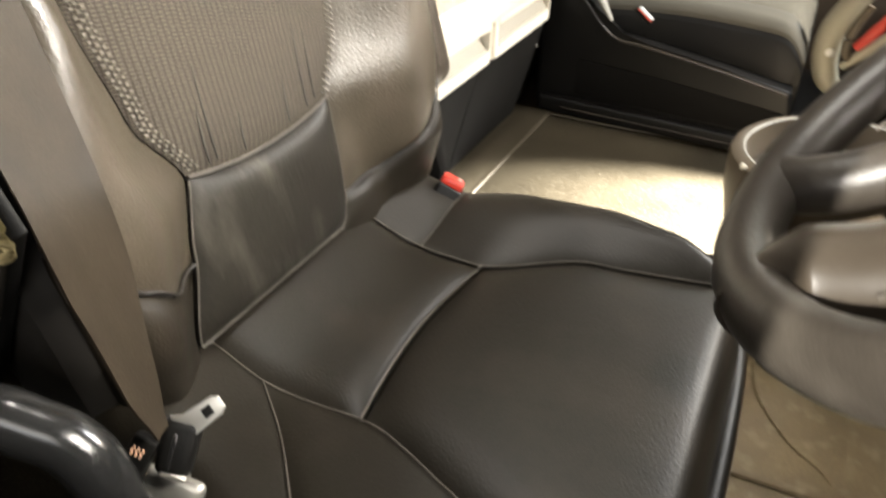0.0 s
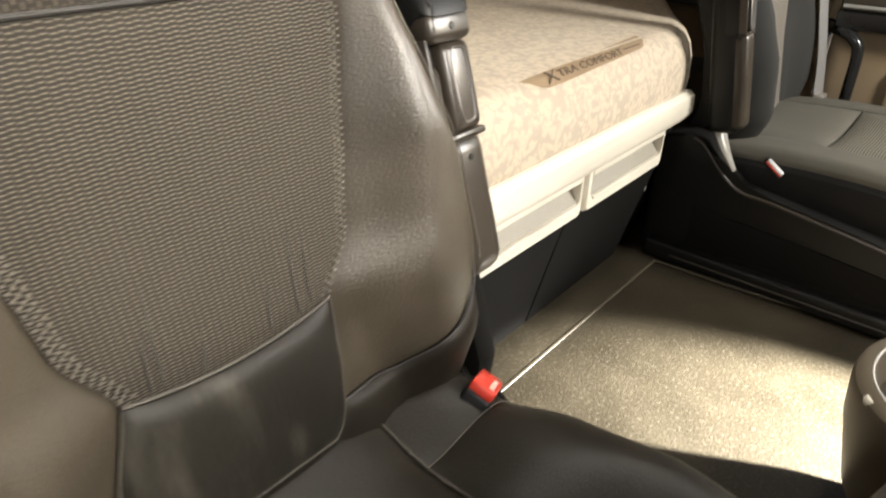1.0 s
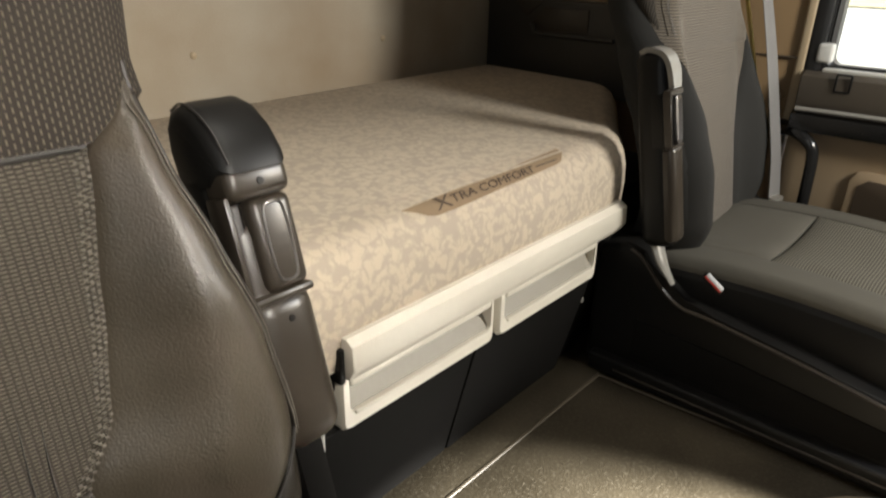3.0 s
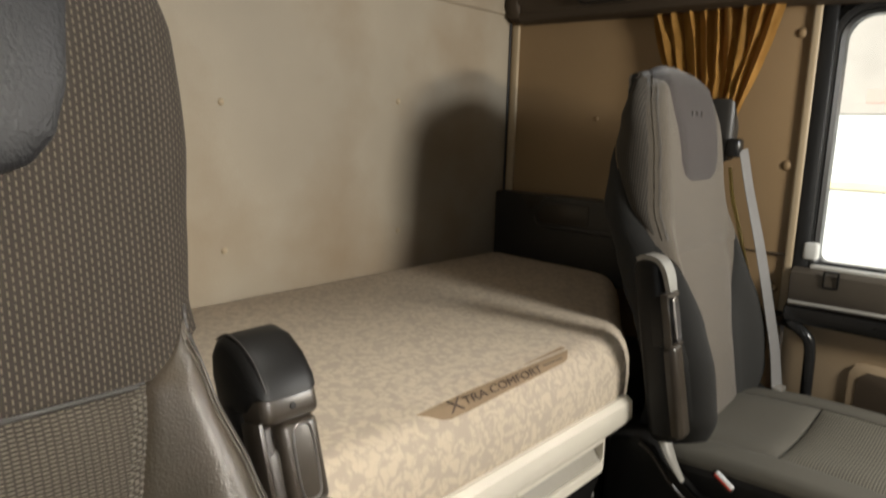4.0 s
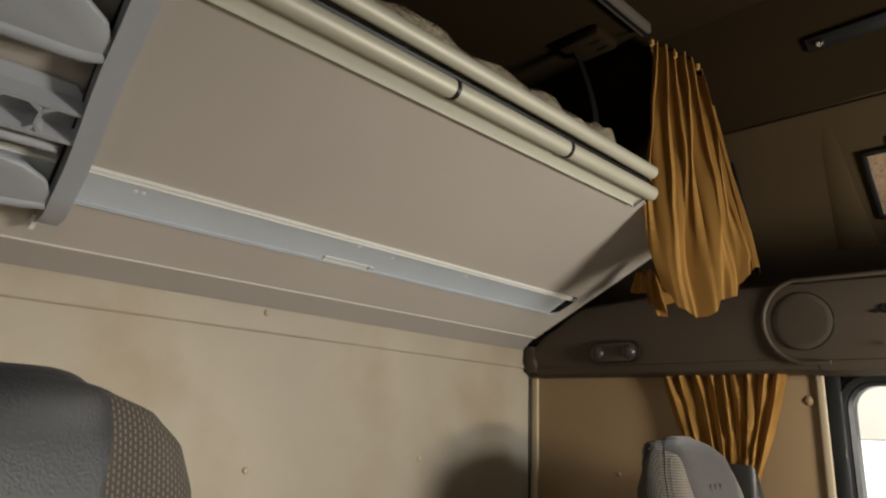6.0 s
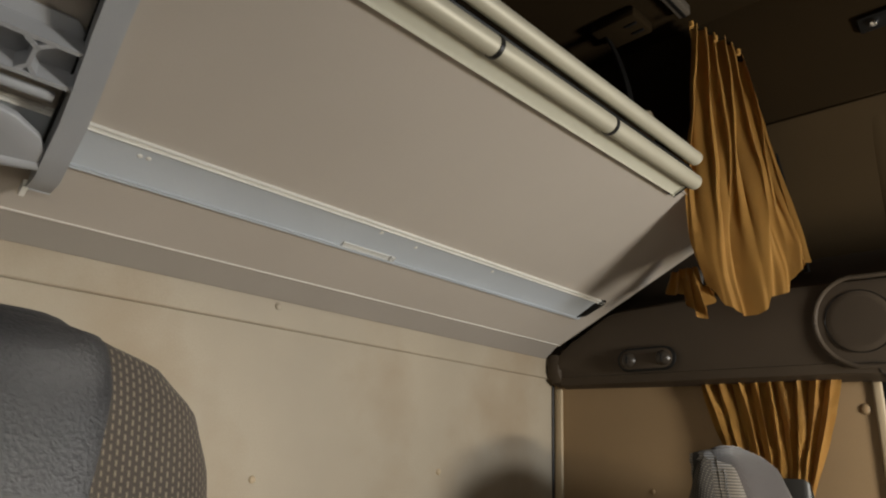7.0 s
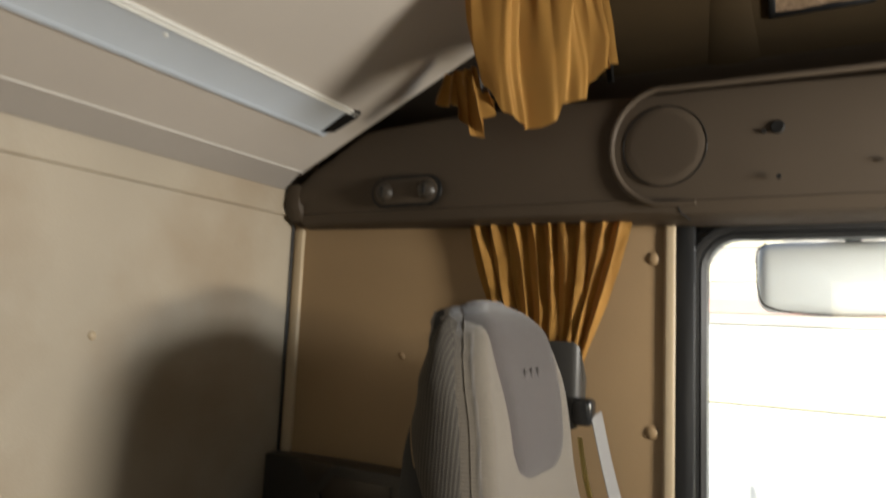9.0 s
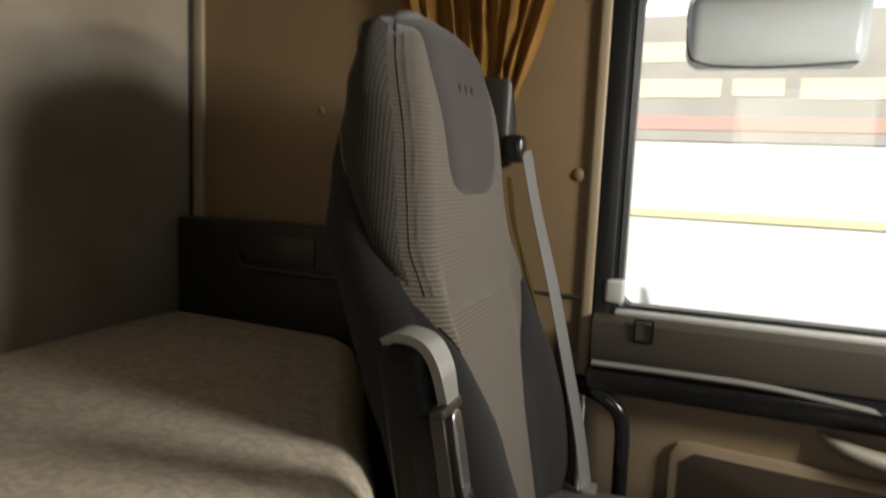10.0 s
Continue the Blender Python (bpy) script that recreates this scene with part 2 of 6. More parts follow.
HOUSING = shade("grey_housing", (0.034, 0.032, 0.029), 0.45, vary=0.1, grain=500, bump=0.1)
BIN_GREY = shade("dark_bin_plastic", (0.030, 0.027, 0.023), 0.42, vary=0.2, scale=7, grain=500, bump=0.15, depth=0.0006)
MIRROR_SHELL = shade("white_plastic", (0.86, 0.87, 0.87), 0.25, vary=0.02, bump=0.0)
PROFILE = shade("pale_olive_profile", (0.40, 0.385, 0.305), 0.5, vary=0.05, bump=0.03)
YELLOW = shade("yellow_cord", (0.60, 0.45, 0.12), 0.6, vary=0.1, bump=0.1)


def pane(name, rough=0.0):
    m = bpy.data.materials.new(name)
    m.use_nodes = True
    n, l = m.node_tree.nodes, m.node_tree.links
    g, t, x = n.new("ShaderNodeBsdfGlossy"), n.new("ShaderNodeBsdfTransparent"), n.new("ShaderNodeMixShader")
    g.inputs["Roughness"].default_value = rough
    t.inputs["Color"].default_value = (0.93, 0.95, 0.94, 1)
    f = n.new("ShaderNodeFresnel")
    f.inputs["IOR"].default_value = 1.45
    l.new(f.outputs[0], x.inputs[0]), l.new(t.outputs[0], x.inputs[1]), l.new(g.outputs[0], x.inputs[2])
    l.new(x.outputs[0], n["Material Output"].inputs["Surface"])
    return m


GLASS = pane("window_glass")


def mattress_pattern():
    """Adds the cloudy jacquard of the ticking."""
    n, l = MATTRESS.node_tree.nodes, MATTRESS.node_tree.links
    b = n["Principled BSDF"]
    old = b.inputs["Base Color"].links[0].from_socket
    co = n.new("ShaderNodeTexCoord")
    v = n.new("ShaderNodeTexVoronoi")
    v.inputs["Scale"].default_value = 76
    w = n.new("ShaderNodeTexNoise")
    w.inputs["Scale"].default_value, w.inputs["Detail"].default_value = 34, 3
    add = n.new("ShaderNodeMix")
    add.data_type, add.inputs[0].default_value = "RGBA", 0.05
    l.new(co.outputs["Object"], add.inputs[6]), l.new(w.outputs["Color"], add.inputs[7])
    l.new(co.outputs["Object"], w.inputs["Vector"]), l.new(add.outputs[2], v.inputs["Vector"])
    r = n.new("ShaderNodeMapRange")
    r.inputs["From Min"].default_value, r.inputs["From Max"].default_value = 0.36, 0.68
    r.inputs["To Max"].default_value = 0.55
    l.new(v.outputs["Distance"], r.inputs["Value"])
    x = n.new("ShaderNodeMix")
    x.data_type = "RGBA"
    x.inputs[7].default_value = (0.30, 0.258, 0.210, 1)
    l.new(r.outputs[0], x.inputs[0]), l.new(old, x.inputs[6]), l.new(x.outputs[2], b.inputs["Base Color"])


mattress_pattern()


# ---- builders ----
HOME = {}


def thing(name, at, label, category, group="", kind=""):
    ob = new(name)
    ob.location = at
    ob.empty_display_size = 0.05
    HOME[ob.name] = Vector(at)
    return tagged(ob, label, category, group, kind)


def part(name, bm, material, parent=None, label="", smooth=True):
    bmesh.ops.recalc_face_normals(bm, faces=bm.faces)
    me = bpy.data.meshes.new(name)
    bm.to_mesh(me)
    bm.free()
    me.materials.append(material)
    if smooth:
        me.polygons.foreach_set("use_smooth", [True] * len(me.polygons))
        me.set_sharp_from_angle(angle=radians(38))
    ob = new(name, me)
    if parent is not None:
        ob.parent = parent
        if parent.name in HOME:
            ob.matrix_parent_inverse = Matrix.Translation(HOME[parent.name]).inverted()
    if label:
        tagged(ob, label)
    return ob


def rbox(lo, hi, r=0.004, seg=2, m=None):
    """A box from corner lo to corner hi with rounded edges."""
    bm = bmesh.new()
    bmesh.ops.create_cube(bm, size=1.0)
    lo, hi = Vector(lo), Vector(hi)
    for v in bm.verts:
        v.co = Vector([(a + b) / 2 + c * (b - a) for a, b, c in zip(lo, hi, v.co)])
    if r:
        bmesh.ops.bevel(bm, geom=bm.edges[:], offset=min(r, 0.49 * min(b - a for a, b in zip(lo, hi))), segments=seg, profile=0.5, affect="EDGES")
    if m is not None:
        bm.transform(m)
    return bm


def join(*bms):
    out = bmesh.new()
    for b in bms:
        me = bpy.data.meshes.new("tmp")
        b.to_mesh(me)
        b.free()
        out.from_mesh(me)
        bpy.data.meshes.remove(me)
    return out


def smooth_path(pts, n=6):
    """Catmull-Rom through the points."""
    pts = [Vector(p) for p in pts]
    if len(pts) < 3:
        return pts
    p = [2 * pts[0] - pts[1]] + pts + [2 * pts[-1] - pts[-2]]
    out = []
    for i in range(1, len(p) - 2):
        for k in range(n):
            t = k / n
            a, b, c, d = p[i - 1:i + 3]
            out.append(0.5 * (2 * b + (c - a) * t + (2 * a - 5 * b + 4 * c - d) * t * t + (3 * b - a - 3 * c + d) * t ** 3))
    return out + [pts[-1]]


def tube(pts, r, seg=10, n=6, closed=False, flat=1.0, up=(0, 0, 1)):
    """A tube along a smoothed path; flat squashes it across up."""
    path = smooth_path(pts, n) if n > 1 else [Vector(p) for p in pts]
    bm = bmesh.new()
    rings = []
    last = None
    for i, p in enumerate(path):
        if closed:
            d = path[(i + 1) % len(path)] - path[i - 1]
        else:
            d = path[min(i + 1, len(path) - 1)] - path[max(i - 1, 0)]
        d.normalize()
        a = d.cross(Vector(up))
        if a.length < 0.05:
            a = d.cross(Vector((0.3, 1, 0.2))) if last is None else last - d * last.dot(d)
        a.normalize()
        last = a
        b = a.cross(d)
        rr = r
        if isinstance(r, (list, tuple)):
            f = i * (len(r) - 1) / max(1, len(path) - 1)
            k = min(int(f), len(r) - 2)
            rr = r[k] + (r[k + 1] - r[k]) * (f - k)
        rings.append([bm.verts.new(p + rr * (a * math.cos(2 * math.pi * k / seg) + b * flat * math.sin(2 * math.pi * k / seg))) for k in range(seg)])
    for i in range(len(rings) - (0 if closed else 1)):
        p, q = rings[i], rings[(i + 1) % len(rings)]
        for k in range(seg):
            bm.faces.new((p[k], p[(k + 1) % seg], q[(k + 1) % seg], q[k]))
    if not closed:
        bm.faces.new(rings[0]), bm.faces.new(rings[-1])
    return bm


def ribbon(pts, width, thick, side, n=6):
    """A flat band along a path; width is one number or a table over its length, side the direction of its width (one vector or one per point)."""
    path = smooth_path(pts, n)
    many = isinstance(side, list)
    sides = smooth_path(side, n) if many else [Vector(side)] * len(path)
    bm = bmesh.new()
    rings = []
    for i, p in enumerate(path):
        d = (path[min(i + 1, len(path) - 1)] - path[max(i - 1, 0)]).normalized()
        wide = width(i / (len(path) - 1)) if callable(width) else width
        s = (sides[i] - d * sides[i].dot(d)).normalized() * wide / 2
        u = d.cross(s).normalized() * thick / 2
        rings.append([bm.verts.new(p + q) for q in (s + u, -s + u, -s - u, s - u)])
    for p, q in zip(rings, rings[1:]):
        for k in range(4):
            bm.faces.new((p[k], p[(k + 1) % 4], q[(k + 1) % 4], q[k]))
    bm.faces.new(rings[0]), bm.faces.new(rings[-1])
    return bm


def prism(outline, depth_vec, r=0.0, seg=2):
    """A flat outline swept along a vector, with rounded rims."""
    bm = bmesh.new()
    low = [bm.verts.new(Vector(p)) for p in outline]
    high = [bm.verts.new(Vector(p) + Vector(depth_vec)) for p in outline]
    n = len(outline)
    bm.faces.new(low), bm.faces.new(high)
    rim = []
    for i in range(n):
        bm.faces.new((low[i], low[(i + 1) % n], high[(i + 1) % n], high[i]))
    if r:
        rim = [e for e in bm.edges if (e.verts[0] in low) == (e.verts[1] in low)]
        bmesh.ops.bevel(bm, geom=rim, offset=r, segments=seg, profile=0.5, affect="EDGES")
    return bm


def lathe(profile, m, seg=40):
    """Turns (radius, height) points round the z axis and places them by m."""
    bm = bmesh.new()
    rings = [[bm.verts.new(m @ Vector((rr * math.cos(2 * math.pi * k / seg), rr * math.sin(2 * math.pi * k / seg), h))) for k in range(seg)] for rr, h in profile]
    for p, q in zip(rings, rings[1:]):
        for k in range(seg):
            bm.faces.new((p[k], p[(k + 1) % seg], q[(k + 1) % seg], q[k]))
    if profile[0][0] > 1e-5:
        bm.faces.new(rings[0])
    if profile[-1][0] > 1e-5:
        bm.faces.new(rings[-1])
    bmesh.ops.remove_doubles(bm, verts=bm.verts, dist=1e-6)
    return bm


def table(rows):
    """A smooth function through (key, value) rows."""
    def f(t):
        if t <= rows[0][0]:
            return rows[0][1]
        for (a, va), (b, vb) in zip(rows, rows[1:]):
            if t <= b:
                k = (t - a) / (b - a)
                k = k * k * (3 - 2 * k) * 0.5 + k * 0.5
                return va + (vb - va) * k
        return rows[-1][1]
    return f


def quilt(where, surf, n=20, m=20, puff=0.006, edge=0.004, skirt=0.03, sharp=6):
    """An upholstered piece: where(s, t) gives its place on the seat, surf(a, b, d) that place d above the form. It swells in the middle and is drawn in at its seams."""
    bm = bmesh.new()
    grid = []
    for i in range(n + 1):
        s = 0.5 - 0.5 * math.cos(math.pi * i / n)
        row = []
        for j in range(m + 1):
            t = 0.5 - 0.5 * math.cos(math.pi * j / m)
            f = (1 - abs(2 * s - 1) ** sharp) * (1 - abs(2 * t - 1) ** sharp)
            row.append(bm.verts.new(surf(*where(s, t), puff * f - edge * (1 - f))))
        grid.append(row)
    for i in range(n):
        for j in range(m):
            bm.faces.new((grid[i][j], grid[i + 1][j], grid[i + 1][j + 1], grid[i][j + 1]))
    if skirt:
        loop = [(i, 0) for i in range(n)] + [(n, j) for j in range(m)] + [(i, m) for i in range(n, 0, -1)] + [(0, j) for j in range(m, 0, -1)]
        low = []
        for i, j in loop:
            s, t = 0.5 - 0.5 * math.cos(math.pi * i / n), 0.5 - 0.5 * math.cos(math.pi * j / m)
            low.append(bm.verts.new(surf(*where(s, t), -edge - skirt)))
        k = len(loop)
        for q in range(k):
            a, b = loop[q], loop[(q + 1) % k]
            bm.faces.new((grid[a[0]][a[1]], grid[b[0]][b[1]], low[(q + 1) % k], low[q]))
    return bm


def between(left, right, lo, hi):
    """where() for a piece between two edge functions of b, from b = lo to hi."""
    def where(s, t):
        b = lo + (hi - lo) * t
        return left(b) + (right(b) - left(b)) * s, b
    return where


def screw(name, at, normal, r, material, label, category="screw", group=""):
    m = Vector(normal).to_track_quat("Z", "Y").to_matrix().to_4x4()
    m.translation = at
    ob = part(name, lathe([(0, r * 0.45), (r * 0.5, r * 0.42), (r * 0.85, r * 0.22), (r, 0.0), (r, -0.004)], m, 16), material)
    return tagged(ob, label, category, group)


def sheet(pts, thick, normal):
    """A wall or panel: a polygon with thickness, away from normal."""
    return prism(pts, Vector(normal).normalized() * -thick)


# ---- the cab ----
RIGHT, LEFT, FRONT, TOP = -0.16, 2.0, 2.15, 2.02


def setting(name, bm, material, label, category="", smooth=True):
    return tagged(part(name, bm, material, None, "", smooth), label, category or name.split("_")[0], "", "structure")


floor = setting("floor", sheet([(-0.05, -0.62, 0), (2.2, -0.62, 0), (2.2, 2.1, 0), (-0.05, 2.1, 0)], 0.05, (0, 0, 1)), FLOOR, "worn olive brown rubber floor of the cab")
part("floor_flap", rbox((0.60, 0.45, 0.0), (0.752, 1.345, 0.006), 0.002), FLOOR, floor)
part("floor_seam", join(tube([(0.755, 0.45, 0.005), (0.755, 0.9, 0.006), (0.756, 1.335, 0.005)], 0.0032, 8, 4, flat=0.6), tube([(0.756, 1.335, 0.005), (0.95, 1.345, 0.005), (1.25, 1.375, 0.005)], 0.003, 8, 4, flat=0.6)), FLOOR_EDGE, floor, "worn pale seam of the floor mat")
footwell_carpet = setting("driver_carpet", rbox((1.19, -0.55, 0.0), (1.95, 0.72, 0.004), 0.002), CARPET, "brown moulded carpet in the driver's footwell", "carpet")
part("moulded_ridge", tube([(1.311, 0.690, 0.004), (1.312, 0.661, 0.005), (1.320, 0.621, 0.006), (1.338, 0.586, 0.006), (1.369, 0.546, 0.006), (1.403, 0.522, 0.006), (1.420, 0.504, 0.004)], 0.0035, 8, 5, flat=0.6), CARPET, footwell_carpet)
part("moulded_ridge", tube([(1.290, 0.466, 0.004), (1.302, 0.467, 0.006), (1.337, 0.470, 0.007), (1.375, 0.473, 0.007), (1.42, 0.478, 0.006)], 0.006, 8, 5, flat=0.6), CARPET, footwell_carpet)

wall_rear = setting("wall_rear", sheet([(0, RIGHT, -0.02), (0, LEFT + 0.05, -0.02), (0, LEFT + 0.05, TOP + 0.1), (0, RIGHT, TOP + 0.1)], 0.04, (1, 0, 0)), BEIGE, "beige padded rear wall with faint stains", "wall")
part("upper_strip", rbox((-0.01, RIGHT, 1.217), (0.009, 1.908, 1.33), 0.005, 3), BEIGE, wall_rear, "raised beige strip along the wall's top")
part("corner_bead", tube([(0.004, 1.913, 0.45), (0.004, 1.914, 0.8), (0.004, 1.915, 1.2)], 0.0035, 8, 3), SEAM_DARK, wall_rear)
for y, z in ((0.936, 0.604), (0.939, 0.918), (1.446, 0.942), (1.452, 0.60), (0.42, 0.92), (0.945, 1.262)):
    screw("wall_screw", (0.001 if z < 1.2 else 0.010, y, z), (1, 0, 0), 0.0075, TAN_EDGE if z < 1.2 else BEIGE, "small round plastic screw cap on the beige rear wall", "screw cap", "screw caps of the rear wall")


wall_left = setting("wall_left", prism([(-0.02, 1.917, -0.02), (0.835, 2.002, -0.02), (0.835, 2.06, -0.02), (-0.02, 2.06, -0.02)], (0, 0, 1.28)), TAN, "tan vinyl side wall behind the door", "wall")
part("panel_fold", rbox((0.010, 1.912, 0.45), (0.036, 1.926, 1.19), 0.006), TAN_EDGE, wall_left)
part("pillar_edge", rbox((0.826, 1.990, 0.42), (0.848, 2.012, 1.19), 0.006, 3), TAN_EDGE, wall_left, "pale edge of the pillar trim")
part("trim_joint", rbox((0.70, 1.9905, 0.588), (0.83, 1.999, 0.592), 0.001), DARK_TRIM, wall_left)
for z in (1.123, 0.81, 0.50):
    screw("trim_button", (0.806, 1.999, z), (0, -1, 0), 0.013, TAN, "round tan trim button on the door pillar", "trim button", "trim buttons of the pillar")
screw("side_button", (0.30, 1.948, 0.915), (0, -1, 0), 0.007, TAN, "small tan trim button on the side wall", "trim button", "trim buttons of the pillar")

# unseen lower front, dash and windscreen surround close the cab; surround narrowed to limit daylight
setting("wall_front", join(*[rbox((1.98, y0, z0), (2.10, y1, z1), 0.01) for y0, y1, z0, z1 in ((-0.66, LEFT + 0.05, -0.02, 0.95), (-0.66, LEFT + 0.05, 1.32, TOP + 0.08), (-0.66, 0.02, 0.94, 1.33), (0.56, 1.42, 0.94, 1.33), (1.74, LEFT + 0.05, 0.94, 1.33))]), DARK_TRIM, "unseen dark front of the cab, its windscreen narrowed to block light", "wall")
setting("dashboard", join(prism([(1.98, -0.6, 0.45), (1.98, -0.6, 0.94), (1.86, -0.6, 0.90), (1.70, -0.6, 0.85), (1.72, -0.6, 0.50)], (0, 1.50, 0), 0.01), rbox((1.72, 0.90, 0.45), (1.98, 1.98, 0.72), 0.01)), DARK_TRIM, "plain dark dashboard below the windscreen", "dashboard")
# near-black colour stands for the shade on this wall and cuts bounce
setting("wall_right", join(rbox((-0.05, RIGHT - 0.06, -0.02), (0.62, RIGHT, TOP + 0.08), 0.01), rbox((0.56, -0.66, -0.05), (2.1, -0.60, 0.86), 0.01), rbox((0.56, -0.66, 1.28), (2.1, -0.60, 1.60), 0.01), rbox((0.56, -0.66, 0.85), (1.12, -0.60, 1.29), 0.01), rbox((1.78, -0.66, 0.85), (2.1, -0.60, 1.29), 0.01), rbox((0.50, -0.66, -0.05), (0.60, RIGHT - 0.05, 1.60), 0.01), rbox((0.56, -0.66, 1.55), (2.1, RIGHT - 0.05, 1.62), 0.01), rbox((0.6, RIGHT - 0.06, 1.5), (2.1, RIGHT, TOP + 0.08), 0.01)), SEAT_BASE, "side wall round the driver's window, near black in place of shade", "wall")

# roof: a flat middle and sloping sides
ceiling = setting("ceiling", join(
    sheet([(-0.04, RIGHT - 0.05, TOP), (2.1, RIGHT - 0.05, TOP), (2.1, 1.64, TOP), (-0.04, 1.64, TOP)], 0.05, (0, 0, -1)),
    prism([(-0.04, 1.64, TOP), (-0.04, 1.852, 1.811), (-0.04, 1.95, 1.85), (-0.04, 1.70, 2.07)], (2.14, 0, 0))), ROOF, "brown padded headliner of the roof")
wall_upper = setting("wall_upper", prism([(0.0, 1.848, 1.816), (0.0, 2.085, 1.50), (0.0, 2.16, 1.50), (0.0, 1.95, 1.88)], (2.1, 0, 0)), ROOF_SIDE, "sloping brown padded side of the high roof", "wall")
part("moulded_rib", tube([(0.936, 2.098, 1.500), (0.936, 2.011, 1.616), (0.942, 1.893, 1.772), (0.945, 1.868, 1.806)], [0.060, 0.048, 0.034, 0.012], 28, 5, flat=0.30, up=(0, -0.8, -0.6)), ROOF_SIDE, wall_upper)
part("outer_closure", join(rbox((0.0, 2.09, 1.24), (2.1, 2.16, 1.56), 0.0), rbox((-0.02, 1.992, 1.22), (0.45, 2.10, 1.62), 0.0)), DARK_TRIM, wall_upper)
part("joint_line", tube([(0.62, 1.848, 1.812), (1.2, 1.855, 1.802), (2.0, 1.862, 1.790)], 0.0022, 6, 2), ROOF, wall_upper)

# ---- overhead trim above the door ----
trim_over = setting("trim_overhead", prism([(0.012, 1.945, 1.188), (0.012, 1.885, 1.205), (0.012, 1.868, 1.235), (0.012, 1.872, 1.285), (0.012, 1.92, 1.285), (0.012, 1.99, 1.285), (0.012, 1.99, 1.188)], (0.045, 0, 0), 0.01), DARK_TRIM, "long dark brown plastic trim above the side window", "trim")


def overhead():
    """The face of the trim: top edge climbs along the bunk, then runs level."""
    top = table([(0.055, 1.285), (0.10, 1.325), (0.24, 1.395), (0.55, 1.405), (0.80, 1.398), (1.3, 1.382), (2.0, 1.37)])
    low = table([(0.055, 1.188), (0.80, 1.184), (0.90, 1.178), (2.0, 1.172)])
    bm = bmesh.new()
    cols = []
    n = 44
    for i in range(n + 1):
        x = 0.05 + (1.99 - 0.05) * i / n
        a, b = low(x), top(x)
        h = b - a
        prof = [(1.99, a), (1.915, a), (1.893, a + 0.008), (1.884, a + 0.028), (1.887, a + 0.030), (1.884, a + 0.05), (1.876, a + 0.5 * h), (1.872, b - 0.03), (1.876, b - 0.008), (1.886, b), (1.93, b - 0.002), (1.99, b + 0.01), (2.06, b + 0.075), (2.08, b + 0.12)]
        cols.append([bm.verts.new((x, y, z)) for y, z in prof])
    for p, q in zip(cols, cols[1:]):
        for k in range(len(p) - 1):
            bm.faces.new((p[k], p[k + 1], q[k + 1], q[k]))
    return bm


part("face", overhead(), DARK_TRIM, trim_over)
SPK = (0.848, 1.876, 1.300)
face_m = Matrix.Translation(SPK) @ Euler((radians(93.5), 0, 0)).to_matrix().to_4x4()
part("speaker_grille", lathe([(0, 0.0012), (0.05, 0.0016), (0.064, 0.0012), (0.067, 0.0), (0.067, -0.01)], face_m, 48), DARK_TRIM, trim_over, "round speaker grille flush in the trim")
part("speaker_groove", tube([face_m @ Vector((0.068 * math.cos(a * math.pi / 16), 0.068 * math.sin(a * math.pi / 16), 0.0008)) for a in range(32)], 0.0010, 6, 1, closed=True), BLACK, trim_over)
arc = [face_m @ Vector((0.088 * math.cos(radians(a)), 0.098 * math.sin(radians(a)), 0.003)) for a in range(80, 265, 8)]
part("moulded_arc", tube([face_m @ Vector((0.7, 0.083, 0.001)), face_m @ Vector((0.3, 0.091, 0.003)), *arc, face_m @ Vector((0.05, -0.098, 0.002))], 0.0055, 8, 2), DARK_TRIM, trim_over)


def perforations():
    bm = bmesh.new()
    for i in range(-8, 9):
        for j in range(-8, 9):
            u, v = 0.0072 * (i + 0.5 * (j % 2)), 0.0062 * j
            if u * u + v * v < 0.057 ** 2:
                bmesh.ops.create_circle(bm, cap_ends=True, radius=0.0016, segments=6, matrix=face_m @ Matrix.Translation((u, v, 0.0024)))
    return bm


part("perforation", perforations(), DARK_TRIM, trim_over)
part("joint", tube([(0.878, 1.877, 1.395), (0.876, 1.873, 1.40), (0.878, 1.890, 1.378)], 0.001, 6, 2), BLACK, trim_over)
part("joint", tube([(0.866, 1.8855, 1.210), (0.872, 1.892, 1.190), (0.886, 1.910, 1.178)], 0.0015, 6, 2), BLACK, trim_over)
for x, z, r in ((1.019, 1.314, 0.0085), (1.000, 1.309, 0.003), (1.02, 1.236, 0.003), (1.165, 1.25, 0.003)):
    part("hole", lathe([(0, 0.0), (r, 0.0012), (r * 1.25, 0.0), (r * 1.25, -0.003)], Matrix.Translation((x, 1.8715, z)) @ Euler((radians(90), 0, 0)).to_matrix().to_4x4(), 14), BLACK, trim_over)

unit = thing("switch_panel", (0.336, 1.875, 1.25), "dark oval switch plate with two round knobs in the overhead trim", "switch panel")
pill = [(0.341 + sx * (0.055 + 0.030 * math.cos(radians(a))), 1.8735, 1.251 + 0.031 * math.sin(radians(a))) for sx, lo in ((1, -90), (-1, -90)) for a in (range(-90, 91, 15) if sx > 0 else range(90, -91, -15))]
part("plate", prism(pill, (0, -0.008, 0), 0.004), BLACK, unit)
pill_in = [(0.341 + (p[0] - 0.341) * 0.90, 1.8655, 1.251 + (p[2] - 1.251) * 0.82) for p in pill]
part("recess", prism(pill_in, (0, -0.002, 0), 0.001), DARK_TRIM, unit)
